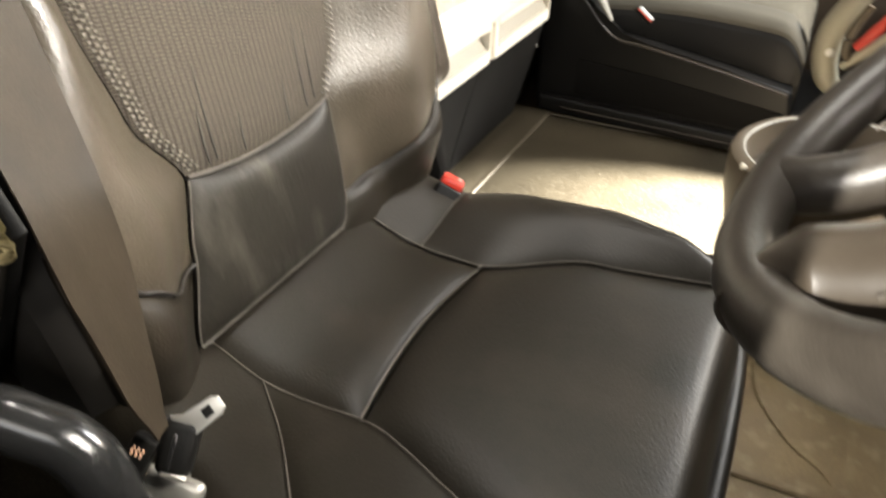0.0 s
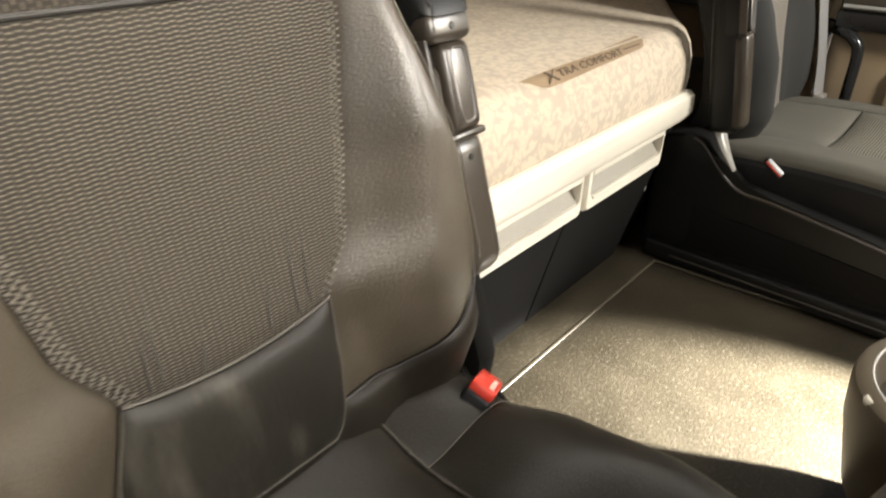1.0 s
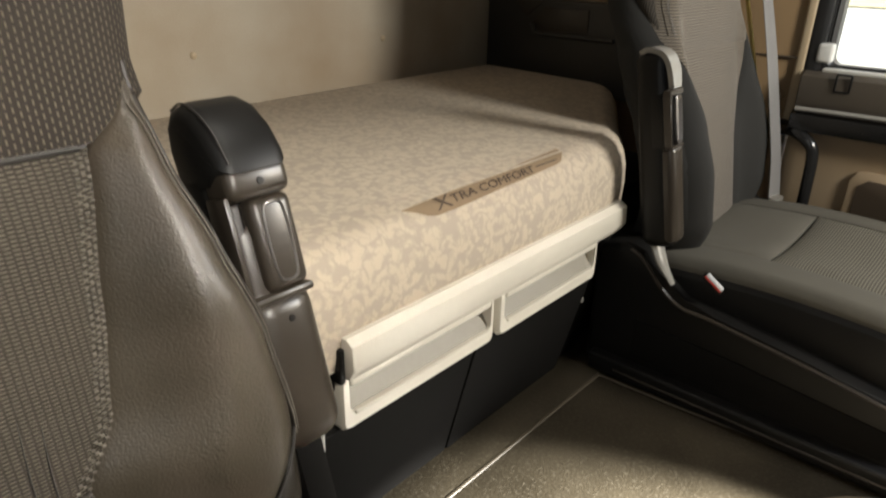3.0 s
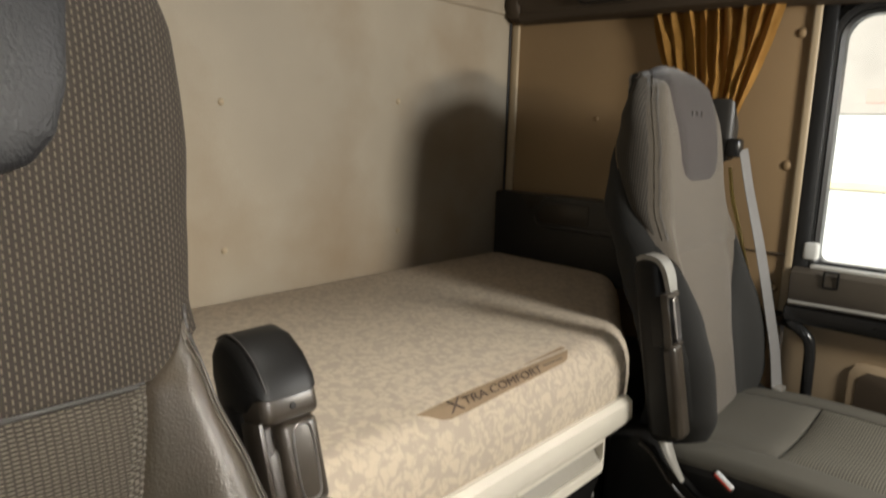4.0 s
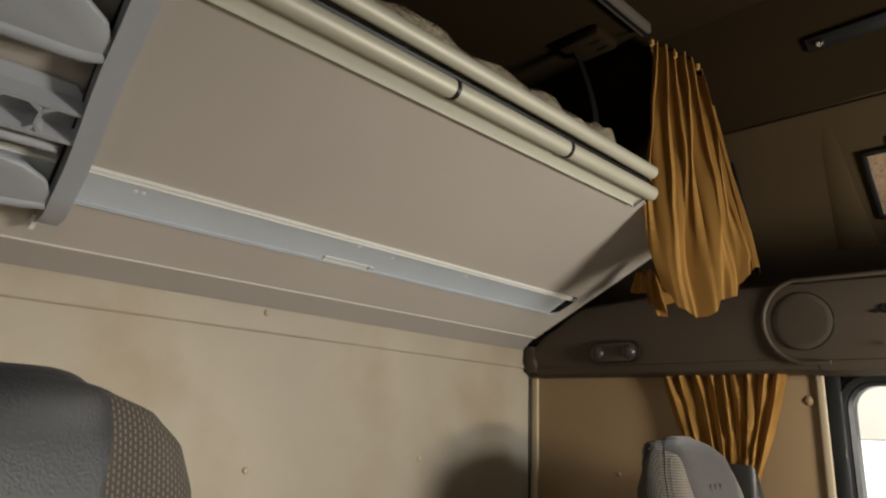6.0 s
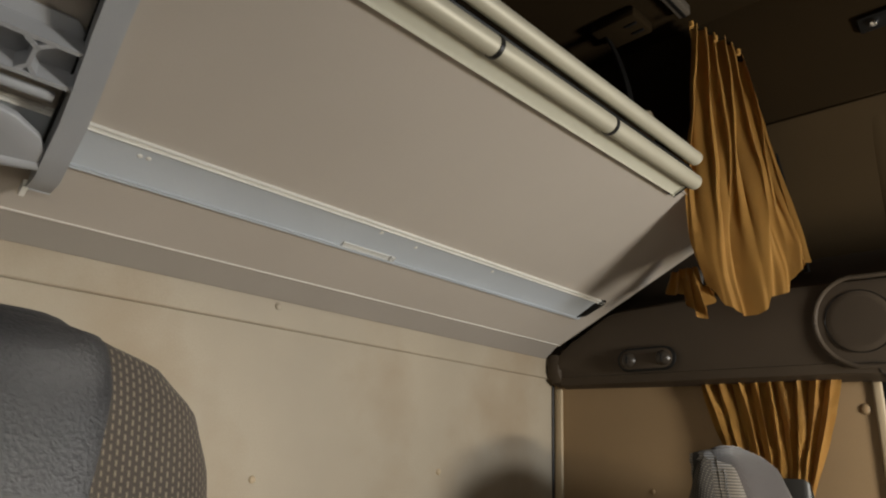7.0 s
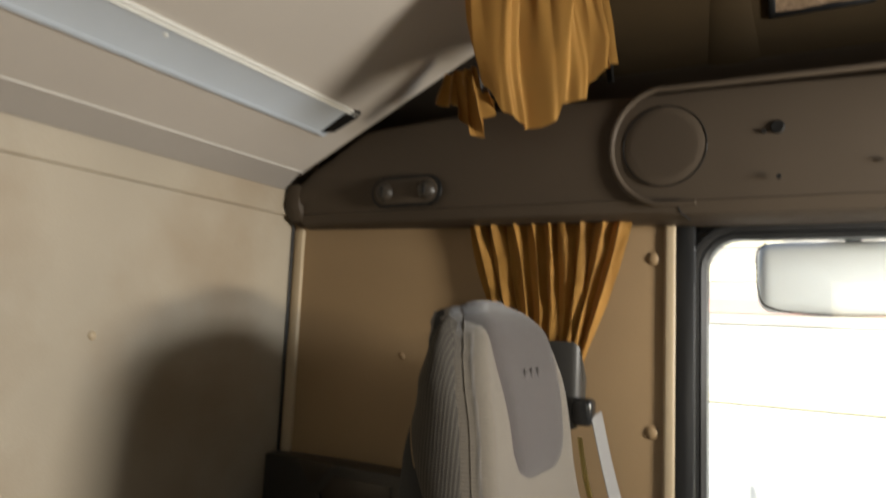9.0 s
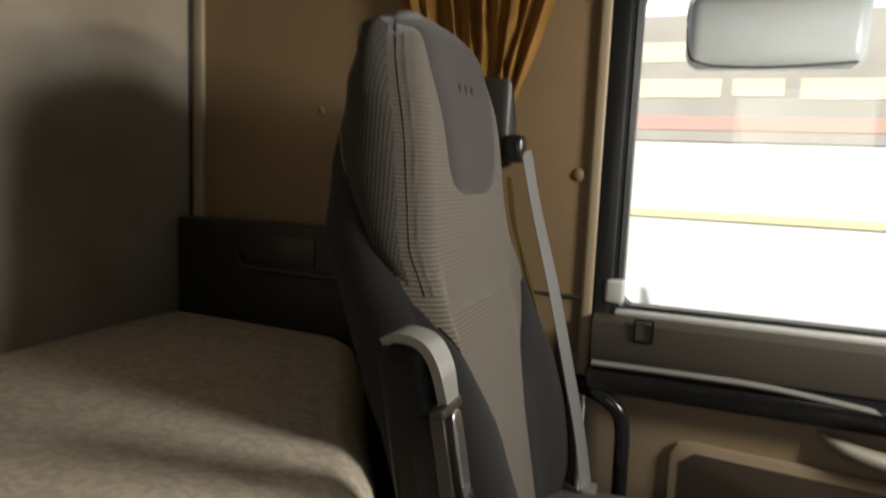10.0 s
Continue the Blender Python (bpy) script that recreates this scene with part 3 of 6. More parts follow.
for x in (0.292, 0.392):
    km = Matrix.Translation((x, 1.864, 1.251)) @ Euler((radians(90), 0, 0)).to_matrix().to_4x4()
    knob = part("knob", lathe([(0, 0.011), (0.010, 0.011), (0.0155, 0.008), (0.019, 0.002), (0.021, 0.0), (0.021, -0.004)], km, 24), GUNMETAL, unit)
    part("slot", rbox((x - 0.003, 1.851, 1.240), (x + 0.003, 1.854, 1.262), 0.0015), BLACK, knob)

# ---- the left door with its window ----
door = thing("door_left", (0.86, 2.0, 0.0), "closed cab door with a tan lower panel and dark window ledge", "door", "", "structure")
W0, W1, Z0, Z1 = 0.896, 1.80, 0.580, 1.158


def frame_loop(grow, y):
    """The rounded outline of the window, grown outwards."""
    a, b, c, d, r = W0 - grow, W1 + grow, Z0 - grow, Z1 + grow, 0.055 + grow
    pts = []
    for cx, cz, s, rr in ((b - r, d - r, 0, r), (a + r, d - r, 90, r), (a + 0.02, c + 0.02, 180, 0.02), (b - 0.02, c + 0.02, 270, 0.02)):
        pts += [Vector((cx + rr * math.cos(radians(s + k * 15)), y, cz + rr * math.sin(radians(s + k * 15)))) for k in range(7)]
    return pts


def ring_face(g0, y0, g1, y1, y2):
    bm = bmesh.new()
    loops = [[bm.verts.new(p) for p in frame_loop(g, y)] for g, y in ((g0, y2), (g0, y0), (0.5 * (g0 + g1), min(y0, y1) - 0.004), (g1, y1), (g1, y2))]
    n = len(loops[0])
    for p, q in zip(loops, loops[1:]):
        for k in range(n):
            bm.faces.new((p[k], p[(k + 1) % n], q[(k + 1) % n], q[k]))
    return bm


part("seal_outer", ring_face(0.012, 2.004, 0.042, 2.006, 2.05), RUBBER, door, "glossy black rubber door seal")
part("seal_inner", ring_face(0.0, 2.018, 0.016, 2.012, 2.05), RUBBER, door, "black rubber window seal")
part("seal_bead", tube(frame_loop(0.026, 2.002), 0.004, 8, 1, closed=True), BLACK_GLOSS, door)
glass = part("pane", prism(frame_loop(0.004, 2.034), (0, 0.004, 0)), GLASS, door, "clear side window glass")
glass.visible_shadow = False
part("frame_rear", rbox((0.838, 2.03, 0.40), (0.880, 2.075, 1.34), 0.004), RUBBER, door)
part("frame_top", rbox((0.85, 2.03, 1.175), (2.05, 2.075, 1.34), 0.01), DOOR_GREY, door)
part("frame_front", rbox((1.83, 2.03, 0.3), (2.05, 2.075, 1.34), 0.01), DOOR_GREY, door)
part("ledge", prism([(0.852, 2.05, 0.566), (0.852, 1.985, 0.566), (0.852, 1.966, 0.556), (0.852, 1.962, 0.52), (0.852, 1.968, 0.486), (0.852, 2.05, 0.482)], (1.2, 0, 0), 0.004), DOOR_GREY, door, "taupe plastic window ledge")
part("ledge_strip", rbox((0.888, 1.986, 0.565), (2.0, 2.034, 0.574), 0.003), PALE_METAL, door, "pale strip along the window's foot")
part("latch_slot", join(rbox((0.927, 1.9590, 0.527), (0.957, 1.9675, 0.531), 0.001), rbox((0.927, 1.9590, 0.565), (0.957, 1.9675, 0.569), 0.001), rbox((0.925, 1.9590, 0.529), (0.929, 1.9675, 0.567), 0.001), rbox((0.955, 1.9590, 0.529), (0.959, 1.9675, 0.567), 0.001)), BLACK, door)
part("armrest", prism([(0.852, 2.05, 0.484), (0.852, 1.966, 0.483), (0.852, 1.945, 0.472), (0.852, 1.940, 0.452), (0.852, 1.948, 0.434), (0.852, 2.05, 0.425)], (1.2, 0, 0), 0.004), BLACK_GLOSS, door, "glossy black armrest roll")
part("panel", rbox((0.846, 1.988, -0.02), (2.05, 2.06, 0.43), 0.008), DOOR_BEIGE, door)
pocket = part("pocket_rim", prism([(1.0, 1.988, 0.0), (1.0, 1.988, 0.335), (1.012, 1.988, 0.356), (1.035, 1.988, 0.362), (2.0, 1.988, 0.325), (2.0, 1.988, 0.0)], (0, -0.014, 0), 0.006), DOOR_BEIGE, door)
part("pocket_mesh", prism([(1.02, 1.974, 0.0), (1.02, 1.974, 0.325), (1.04, 1.974, 0.343), (1.98, 1.974, 0.306), (1.98, 1.974, 0.0)], (0, -0.003, 0), 0.001), DARK_TRIM, pocket, "dark perforated pocket panel")
part("door_pull", tube([(1.225, 1.978, 0.416), (1.255, 1.968, 0.401), (1.30, 1.962, 0.390), (1.36, 1.962, 0.384), (1.42, 1.966, 0.384), (1.46, 1.978, 0.392)], [0.005, 0.015, 0.019, 0.020, 0.017, 0.006], 14, 6, flat=0.8), CHAMPAGNE, door, "pale oval door release")
part("armrest_ridge", tube([(0.86, 1.950, 0.484), (1.0, 1.948, 0.486), (1.13, 1.948, 0.485), (1.25, 1.950, 0.474), (1.36, 1.955, 0.460), (1.50, 1.962, 0.448)], 0.008, 12, 5, flat=0.7), NOSE, door, "shiny pale ridge of the armrest")
part("latch", rbox((0.868, 1.985, 0.585), (0.902, 2.012, 0.628), 0.007, 3), LATCH_CLEAR, door, "pale clear window stop")
part("hinge_strip", rbox((0.846, 1.990, 0.0), (0.880, 2.01, 1.19), 0.008), RUBBER, door)

handle = thing("grab_handle", (0.91, 1.97, 0.2), "black tubular grab handle beside the door", "grab handle")
part("bar", tube([(0.835, 1.985, 0.428), (0.868, 1.958, 0.428), (0.898, 1.952, 0.415), (0.918, 1.952, 0.385), (0.922, 1.952, 0.30), (0.922, 1.955, 0.15), (0.915, 1.985, 0.10)], 0.0135, 12, 6), BLACK_GLOSS, handle)
part("mount", lathe([(0, 0.012), (0.015, 0.010), (0.02, 0.0), (0.02, -0.004)], Matrix.Translation((0.832, 1.99, 0.428)) @ Euler((radians(90), 0, 0)).to_matrix().to_4x4(), 16), BLACK, handle)

side_bin = thing("storage_panel", (0.3, 1.87, 0.50), "dark grey plastic storage panel at the bed's foot", "storage panel")
part("panel", rbox((0.002, 1.872, 0.45), (0.60, 1.945, 0.688), 0.008, 3), BIN_GREY, side_bin)
part("grip_hollow", prism([(0.165, 1.8725, 0.628), (0.20, 1.8725, 0.668), (0.34, 1.8725, 0.668), (0.34, 1.8725, 0.612), (0.19, 1.8725, 0.604)], (0, -0.004, 0), 0.002), GUNMETAL, side_bin)
part("grip_lip", tube([(0.165, 1.867, 0.628), (0.175, 1.865, 0.606), (0.20, 1.865, 0.600), (0.36, 1.865, 0.598), (0.42, 1.865, 0.598)], 0.006, 8, 4), BIN_GREY, side_bin)
part("wedge", prism([(0.10, 1.872, 0.688), (0.14, 1.872, 0.64), (0.20, 1.872, 0.688)], (0, -0.003, 0), 0.001), GUNMETAL, side_bin)

# ---- lower bunk ----
bunk = thing("lower_bunk", (0.35, 0.9, 0.0), "lower bunk base with cream drawer fronts above black panels", "bunk base")
part("rail", prism([(0.700, 0.672, 0.378), (0.755, 0.672, 0.386), (0.766, 0.672, 0.378), (0.768, 0.672, 0.345), (0.757, 0.672, 0.328), (0.74, 0.672, 0.326), (0.70, 0.672, 0.335)], (0, 0.670, 0), 0.003), CREAM, bunk, "cream rail under the mattress")
part("rail_cap", rbox((0.690, 0.664, 0.322), (0.752, 0.673, 0.372), 0.003), BLACK, bunk)
part("deck", rbox((0.01, RIGHT, 0.30), (0.73, 1.40, 0.335), 0.004), BLACK, bunk)


def drawer(y0, y1):
    d = part("drawer", rbox((0.50, y0 + 0.004, 0.246), (0.700, y1 - 0.004, 0.30), 0.003), CREAM_SHADED, bunk, "cream open-fronted drawer")
    o = [(y0, 0.240), (y1, 0.240), (y1, 0.326), (y0, 0.326)]
    i = [(y0 + 0.013, 0.266), (y1 - 0.009, 0.266), (y1 - 0.009, 0.319), (y0 + 0.013, 0.319)]
    bm = bmesh.new()

    def loop(q, x):
        pts = []
        for k, (y, z) in enumerate(q):
            r = 0.010
            cy, cz = y + r * (1 if k in (0, 3) else -1), z + r * (1 if k in (0, 1) else -1)
            base = (180, 270, 0, 90)[k]
            pts += [bm.verts.new((x, cy + r * math.cos(radians(base + 30 * j)), cz + r * math.sin(radians(base + 30 * j)))) for j in range(4)]
        return pts
    loops = [loop(o, 0.70), loop(o, 0.736), loop([(y + (0.004 if k in (0, 3) else -0.004), z + (0.004 if k < 2 else -0.004)) for k, (y, z) in enumerate(o)], 0.742), loop(i, 0.742), loop(i, 0.700)]
    for p, q in zip(loops, loops[1:]):
        for k in range(len(p)):
            bm.faces.new((p[k], p[(k + 1) % len(p)], q[(k + 1) % len(q)], q[k]))
    part("front_frame", bm, CREAM, d)
    part("grip_bar", rbox((0.716, y0 + 0.012, 0.305), (0.7455, y1 - 0.012, 0.3255), 0.006, 3), CREAM, d, "bright cream grip bar over the recess")
    # recess shade comes from this darker cream
    part("recess_back", prism([(0.738, y0 + 0.010, 0.266), (0.738, y1 - 0.008, 0.266), (0.708, y1 - 0.008, 0.308), (0.708, y0 + 0.010, 0.308)], (-0.004, 0, 0)), CREAM_SHADED, d)
    part("lip", rbox((0.735, y0 + 0.020, 0.2615), (0.7465, y1 - 0.016, 0.268), 0.003), CREAM, d)
    return d


drawer(0.672, 0.980)
drawer(0.992, 1.292)
for y0, y1 in ((0.60, 0.944), (0.949, 1.295)):
    part("skirt_panel", prism([(0.735, y0, 0.243), (0.735, y1, 0.243), (0.676, y1, 0.004), (0.676, y0, 0.004)], (-0.02, 0, 0.004), 0.003), SEAT_BASE, bunk, "black panel below the drawers")
part("end_panel", prism([(0.72, 1.30, 0.32), (0.72, 1.40, 0.32), (0.66, 1.40, 0.0), (0.66, 1.30, 0.0)], (-0.03, 0, 0), 0.004), BLACK, bunk)
part("bolt", lathe([(0, 0.004), (0.006, 0.003), (0.007, 0.0), (0.007, -0.003)], Matrix.Translation((0.712, 1.305, 0.176)) @ Euler((0, radians(80), 0)).to_matrix().to_4x4(), 10), STEEL, bunk)
part("bunk_side", rbox((0.20, 1.38, 0.0), (0.64, 1.86, 0.33), 0.005), BLACK, bunk)


def mattress():
    """A slab with a cut corner, soft edges and a faintly uneven top."""
    out = [(0.008, RIGHT + 0.01), (0.008, 1.862), (0.45, 1.862), (0.62, 1.56), (0.742, 1.372), (0.742, RIGHT + 0.01)]
    pts = []
    n = len(out)
    for k in range(n):
        p, a, b = Vector(out[k]), Vector(out[k - 1]), Vector(out[(k + 1) % n])
        r = 0.09 if k == 4 else 0.07
        u, v = (a - p).normalized() * r, (b - p).normalized() * r
        pts += [p + u * (1 - t) ** 2 + v * t ** 2 for t in (0, 0.25, 0.5, 0.75, 1)]
    bm = bmesh.new()
    c = Vector((0.36, 0.85))
    loops = []
    for inset, z in ((0.0, 0.338), (-0.004, 0.36), (-0.006, 0.40), (-0.004, 0.435), (0.004, 0.462), (0.016, 0.481), (0.032, 0.4915), (0.046, 0.4955)):
        ring = []
        for k, p in enumerate(pts):
            t = (pts[(k + 1) % len(pts)] - pts[k - 1]).normalized()
            nrm = Vector((-t.y, t.x))
            if nrm.dot(c - p) < 0:
                nrm = -nrm
            q = p + nrm * inset
            ring.append(bm.verts.new((q.x, q.y, z + 0.011 * (1 - min(1.0, max(0.0, q.x) / 0.62)))))
        loops.append(ring)
    for p, q in zip(loops, loops[1:]):
        for k in range(len(p)):
            bm.faces.new((p[k], p[(k + 1) % len(p)], q[(k + 1) % len(q)], q[k]))
    bm.faces.new(loops[0]), bm.faces.new(loops[-1])
    bmesh.ops.triangulate(bm, faces=[f for f in bm.faces if len(f.verts) > 4])
    return bm


bed = thing("mattress", (0.37, 0.85, 0.335), "greige mattress with a cloudy pattern on the lower bunk", "mattress")
part("body", mattress(), MATTRESS, bed)


def on_bed(y, h):
    """The mattress's rounded front edge: h runs from the top (0) over the edge."""
    prof = [(0.640, 0.4962), (0.684, 0.4952), (0.710, 0.4905), (0.727, 0.4805), (0.739, 0.4615), (0.747, 0.435)]
    k = max(0.0, min(h, 0.9999)) * (len(prof) - 1)
    i = int(k)
    f = k - i
    x, z = prof[i][0] * (1 - f) + prof[i + 1][0] * f, prof[i][1] * (1 - f) + prof[i + 1][1] * f
    return Vector((x + 0.0018, y, z + 0.0018))


def patch(lo, hi, y0, y1, n=26, m=10, lift=0.0):
    bm = bmesh.new()
    g = [[bm.verts.new(on_bed(y0 + (y1 - y0) * i / n, lo(i / n) + (hi(i / n) - lo(i / n)) * j / m) + Vector((lift, 0, lift))) for j in range(m + 1)] for i in range(n + 1)]
    for i in range(n):
        for j in range(m):
            bm.faces.new((g[i][j], g[i + 1][j], g[i + 1][j + 1], g[i][j + 1]))
    return bm


label = part("printed_label", patch(table([(0, 0.34), (0.12, 0.32), (0.5, 0.28), (0.9, 0.22), (1, 0.20)]), table([(0, 0.345), (0.10, 0.60), (0.2, 0.60), (0.55, 0.55), (0.9, 0.50), (1, 0.30)]), 0.815, 1.205), PRINT, bed, "brown printed label strip")


def lettering(text, size, m, material, parent, shear=0.0, squash=1.0):
    cu = bpy.data.curves.new("text", "FONT")
    cu.body, cu.size, cu.extrude, cu.shear = text, size, 0.0003, shear
    ob = bpy.data.objects.new("lettering", cu)
    scene.collection.objects.link(ob)
    bpy.context.view_layer.update()
    me = bpy.data.meshes.new_from_object(ob.evaluated_get(bpy.context.evaluated_depsgraph_get()))
    bpy.data.objects.remove(ob)
    bm = bmesh.new()
    bm.from_mesh(me)
    bpy.data.meshes.remove(me)
    bm.transform(m @ Matrix.Diagonal((squash, 1, 1, 1)))
    return part("lettering", bm, material, parent, "", False)


def bed_frame(y, h):
    a, b = on_bed(y, h), on_bed(y, h - 0.06)
    up = (b - a).normalized()
    right = Vector((0, 1, 0))
    nrm = right.cross(up)
    m = Matrix((right, up, nrm)).transposed().to_4x4()
    m.translation = a + nrm * 0.0022
    return m


lettering("X", 0.030, bed_frame(0.864, 0.545), PRINT_DARK, label, 0.2, 1.45)
lettering("TRA COMFORT", 0.0195, bed_frame(0.898, 0.505), PRINT_DARK, label, 0.2, 1.45)
part("small_print", patch(lambda t: 0.40, lambda t: 0.425, 1.105, 1.165, 8, 2, 0.0012), PRINT_DARK, label)

# ---- upper bunk ----
SLOPE = (1.585 - 1.312) / (0.62 - 0.06)


def under(x, y, d=0.0):
    """A point on the upper bunk's sloping underside, d below it."""
    k = 1 / math.sqrt(1 + SLOPE * SLOPE)
    return Vector((x + d * SLOPE * k, y, 1.312 + SLOPE * (x - 0.06) - d * k))


def slab(x0, x1, y0, y1, d0, d1, r=0.003):
    """A block lying on the underside between depths d0 and d1 below it."""
    bm = rbox((0, y0, 0), (1, y1, 1), 0)
    for v in bm.verts:
        v.co = under(x0 + (x1 - x0) * v.co.x, v.co.y, d0 + (d1 - d0) * v.co.z)
    if r:
        bmesh.ops.bevel(bm, geom=bm.edges[:], offset=r, segments=2, profile=0.5, affect="EDGES")
    return bm


upper = thing("upper_bunk", (0.3, 0.85, 1.3), "upper bunk folded down, with a greige underside and pale tube rails", "bunk")
part("underside", slab(0.06, 0.602, RIGHT, 1.868, -0.04, 0.0, 0.004), GREIGE, upper)
part("rear_edge", prism([(0.012, RIGHT, 1.274), (0.060, RIGHT, 1.3125), (0.045, RIGHT, 1.37), (0.012, RIGHT, 1.37)], (0, 1.868 - RIGHT, 0), 0.002), GREIGE_DARK, upper, "darker rear edge of the bunk")
part("rear_lip", tube([under(0.061, RIGHT + 0.01, 0.001), under(0.061, 0.9, 0.001), under(0.061, 1.862, 0.001)], 0.0011, 6, 2), PALE_METAL, upper)
strip = part("strip", slab(0.178, 0.250, 0.30, 1.795, -0.002, 0.004, 0.002), BLUE_GREY, upper, "blue-grey metal strip along the underside")
part("strip_edge", slab(0.250, 0.258, 0.30, 1.80, -0.002, 0.006, 0.002), PALE_METAL, strip)
part("strip_fold", slab(0.176, 0.182, 0.30, 1.795, -0.002, 0.006, 0.001), BLUE_GREY, strip)
part("strip_cap", prism([under(0.182, 1.780, 0.007), under(0.240, 1.776, 0.007), under(0.258, 1.788, 0.007), under(0.262, 1.806, 0.007), under(0.245, 1.812, 0.007), under(0.195, 1.806, 0.007)], under(0, 0, -0.007) - under(0, 0, 0.003), 0.002), BLACK, strip, "black plastic end cap")
for y, x in ((0.547, 0.232), (0.56, 0.232), (1.02, 0.240), (1.12, 0.232), (1.36, 0.236)):
    mm = Matrix.Translation(under(x, y, 0.004)) @ Vector((SLOPE, 0, -1)).to_track_quat("Z", "Y").to_matrix().to_4x4()
    part("rivet", lathe([(0, 0.0014), (0.003, 0.001), (0.0045, 0.0), (0.0045, -0.002)], mm, 10), PALE_METAL, strip)
part("catch", join(slab(0.181, 0.193, 0.965, 1.085, 0.003, 0.006, 0.001), slab(0.183, 0.193, 1.087, 1.098, 0.003, 0.007, 0.002)), LATCH_CLEAR, strip)
part("front_profile", slab(0.590, 0.627, RIGHT, 1.558, -0.030, 0.009, 0.006), PROFILE, upper, "pale olive front profile of the bunk")
T1 = Vector((0.640, 0, 1.581))
tube_one = part("tube", tube([(T1.x, RIGHT, T1.z), (T1.x, 0.8, T1.z), (T1.x, 1.570, T1.z)], 0.0175, 20, 2), CHAMPAGNE, upper, "pale champagne tube rail")
for y in (0.896, 1.225):
    part("ring", tube([(T1.x, y - 0.004, T1.z), (T1.x, y + 0.004, T1.z)], 0.0192, 20, 1), BLACK, tube_one, "black ring round the tube")
part("tube", tube([(0.664, RIGHT, 1.620), (0.664, 0.8, 1.620), (0.664, 1.532, 1.617)], 0.0155, 16, 2), CHAMPAGNE, upper, "pale champagne tube rail")
part("tube_seat", tube([(0.640, RIGHT, 1.605), (0.640, 1.55, 1.605)], 0.006, 8, 1), BLACK, upper)
part("end_bracket", slab(0.585, 0.64, 1.560, 1.582, -0.04, 0.002, 0.003), BLACK, upper)


def upper_mattress():
    bm = rbox((0.10, RIGHT, -0.04), (0.652, 1.47, 0.052), 0.03, 3)
    bmesh.ops.subdivide_edges(bm, edges=[e for e in bm.edges if abs(e.verts[0].co.y - e.verts[1].co.y) > 0.5], cuts=44)
    for v in bm.verts:
        q = v.co.copy()
        w = 0.012 * noise.noise(q * 14) + 0.009 * noise.noise(q * 37)
        v.co = under(q.x, q.y, -0.092 - q.z) + Vector((w, 0, w))
    return bm


tagged(part("bunk_mattress", upper_mattress(), PLASTIC_WRAP), "mattress in crumpled clear wrap on the upper bunk", "mattress")

# ---- ladder stowed under the upper bunk ----
ladder = thing("ladder", (0.3, 0.3, 1.35), "grey plastic folding ladder stowed under the upper bunk", "ladder")
rail_edge = table([(0.10, 0.462), (0.25, 0.455), (0.48, 0.431), (0.62, 0.421), (0.75, 0.417)])


def shaped(rows):
    """A bar lying under the bunk: rows of x, its y from and to, its depth from and to."""
    bm = bmesh.new()
    rings = [[bm.verts.new(under(x, y, d)) for y, d in ((y0, d0), (y1, d0), (y1, d1), (y0, d1))] for x, y0, y1, d0, d1 in rows]
    for p, q in zip(rings, rings[1:]):
        for k in range(4):
            bm.faces.new((p[k], p[(k + 1) % 4], q[(k + 1) % 4], q[k]))
    bm.faces.new(rings[0]), bm.faces.new(rings[-1])
    bmesh.ops.bevel(bm, geom=[e for e in bm.edges if e.calc_face_angle(0) > 0.5], offset=0.003, segments=2, profile=0.5, affect="EDGES")
    return bm


def ladder_rail(mirrored):
    """A bowed side rail with a cut foot, a groove on its inner face and a steel pin."""
    side = (lambda y: 0.484 - y) if mirrored else (lambda y: y)
    rows = []
    for k in range(13):
        x = 0.128 + 0.048 * k
        e = rail_edge(x)
        rows.append((x, side(e - 0.033), side(e), 0.004 + (0.018 if k == 0 else 0.0), 0.020 if k == 0 else 0.046))
    r = part("side_rail", shaped(rows), LADDER, ladder)
    part("rail_groove", shaped([(x, side(rail_edge(x) - 0.036), side(rail_edge(x) - 0.032), 0.009, 0.015) for x in (0.20, 0.34, 0.48, 0.66)]), BLACK, r)
    part("foot_pin", shaped([(x, side(0.424), side(0.432), 0.008, 0.022) for x in (0.112, 0.132)]), PALE_METAL, r)


ladder_rail(False)
ladder_rail(True)


def shaped_strut(p, q):
    """One upright wall between two honeycomb cells."""
    d = Vector((q[0] - p[0], q[1] - p[1]))
    n = Vector((-d.y, d.x)).normalized() * 0.0028
    bm = bmesh.new()
    ring = [[bm.verts.new(under(a + k * n.x, b + k * n.y, dep)) for a, b, k in ((*p, 1), (*q, 1), (*q, -1), (*p, -1))] for dep in (0.012, 0.041)]
    for k in range(4):
        bm.faces.new((ring[0][k], ring[0][(k + 1) % 4], ring[1][(k + 1) % 4], ring[1][k]))
    bm.faces.new(ring[0]), bm.faces.new(ring[1])
    return bm


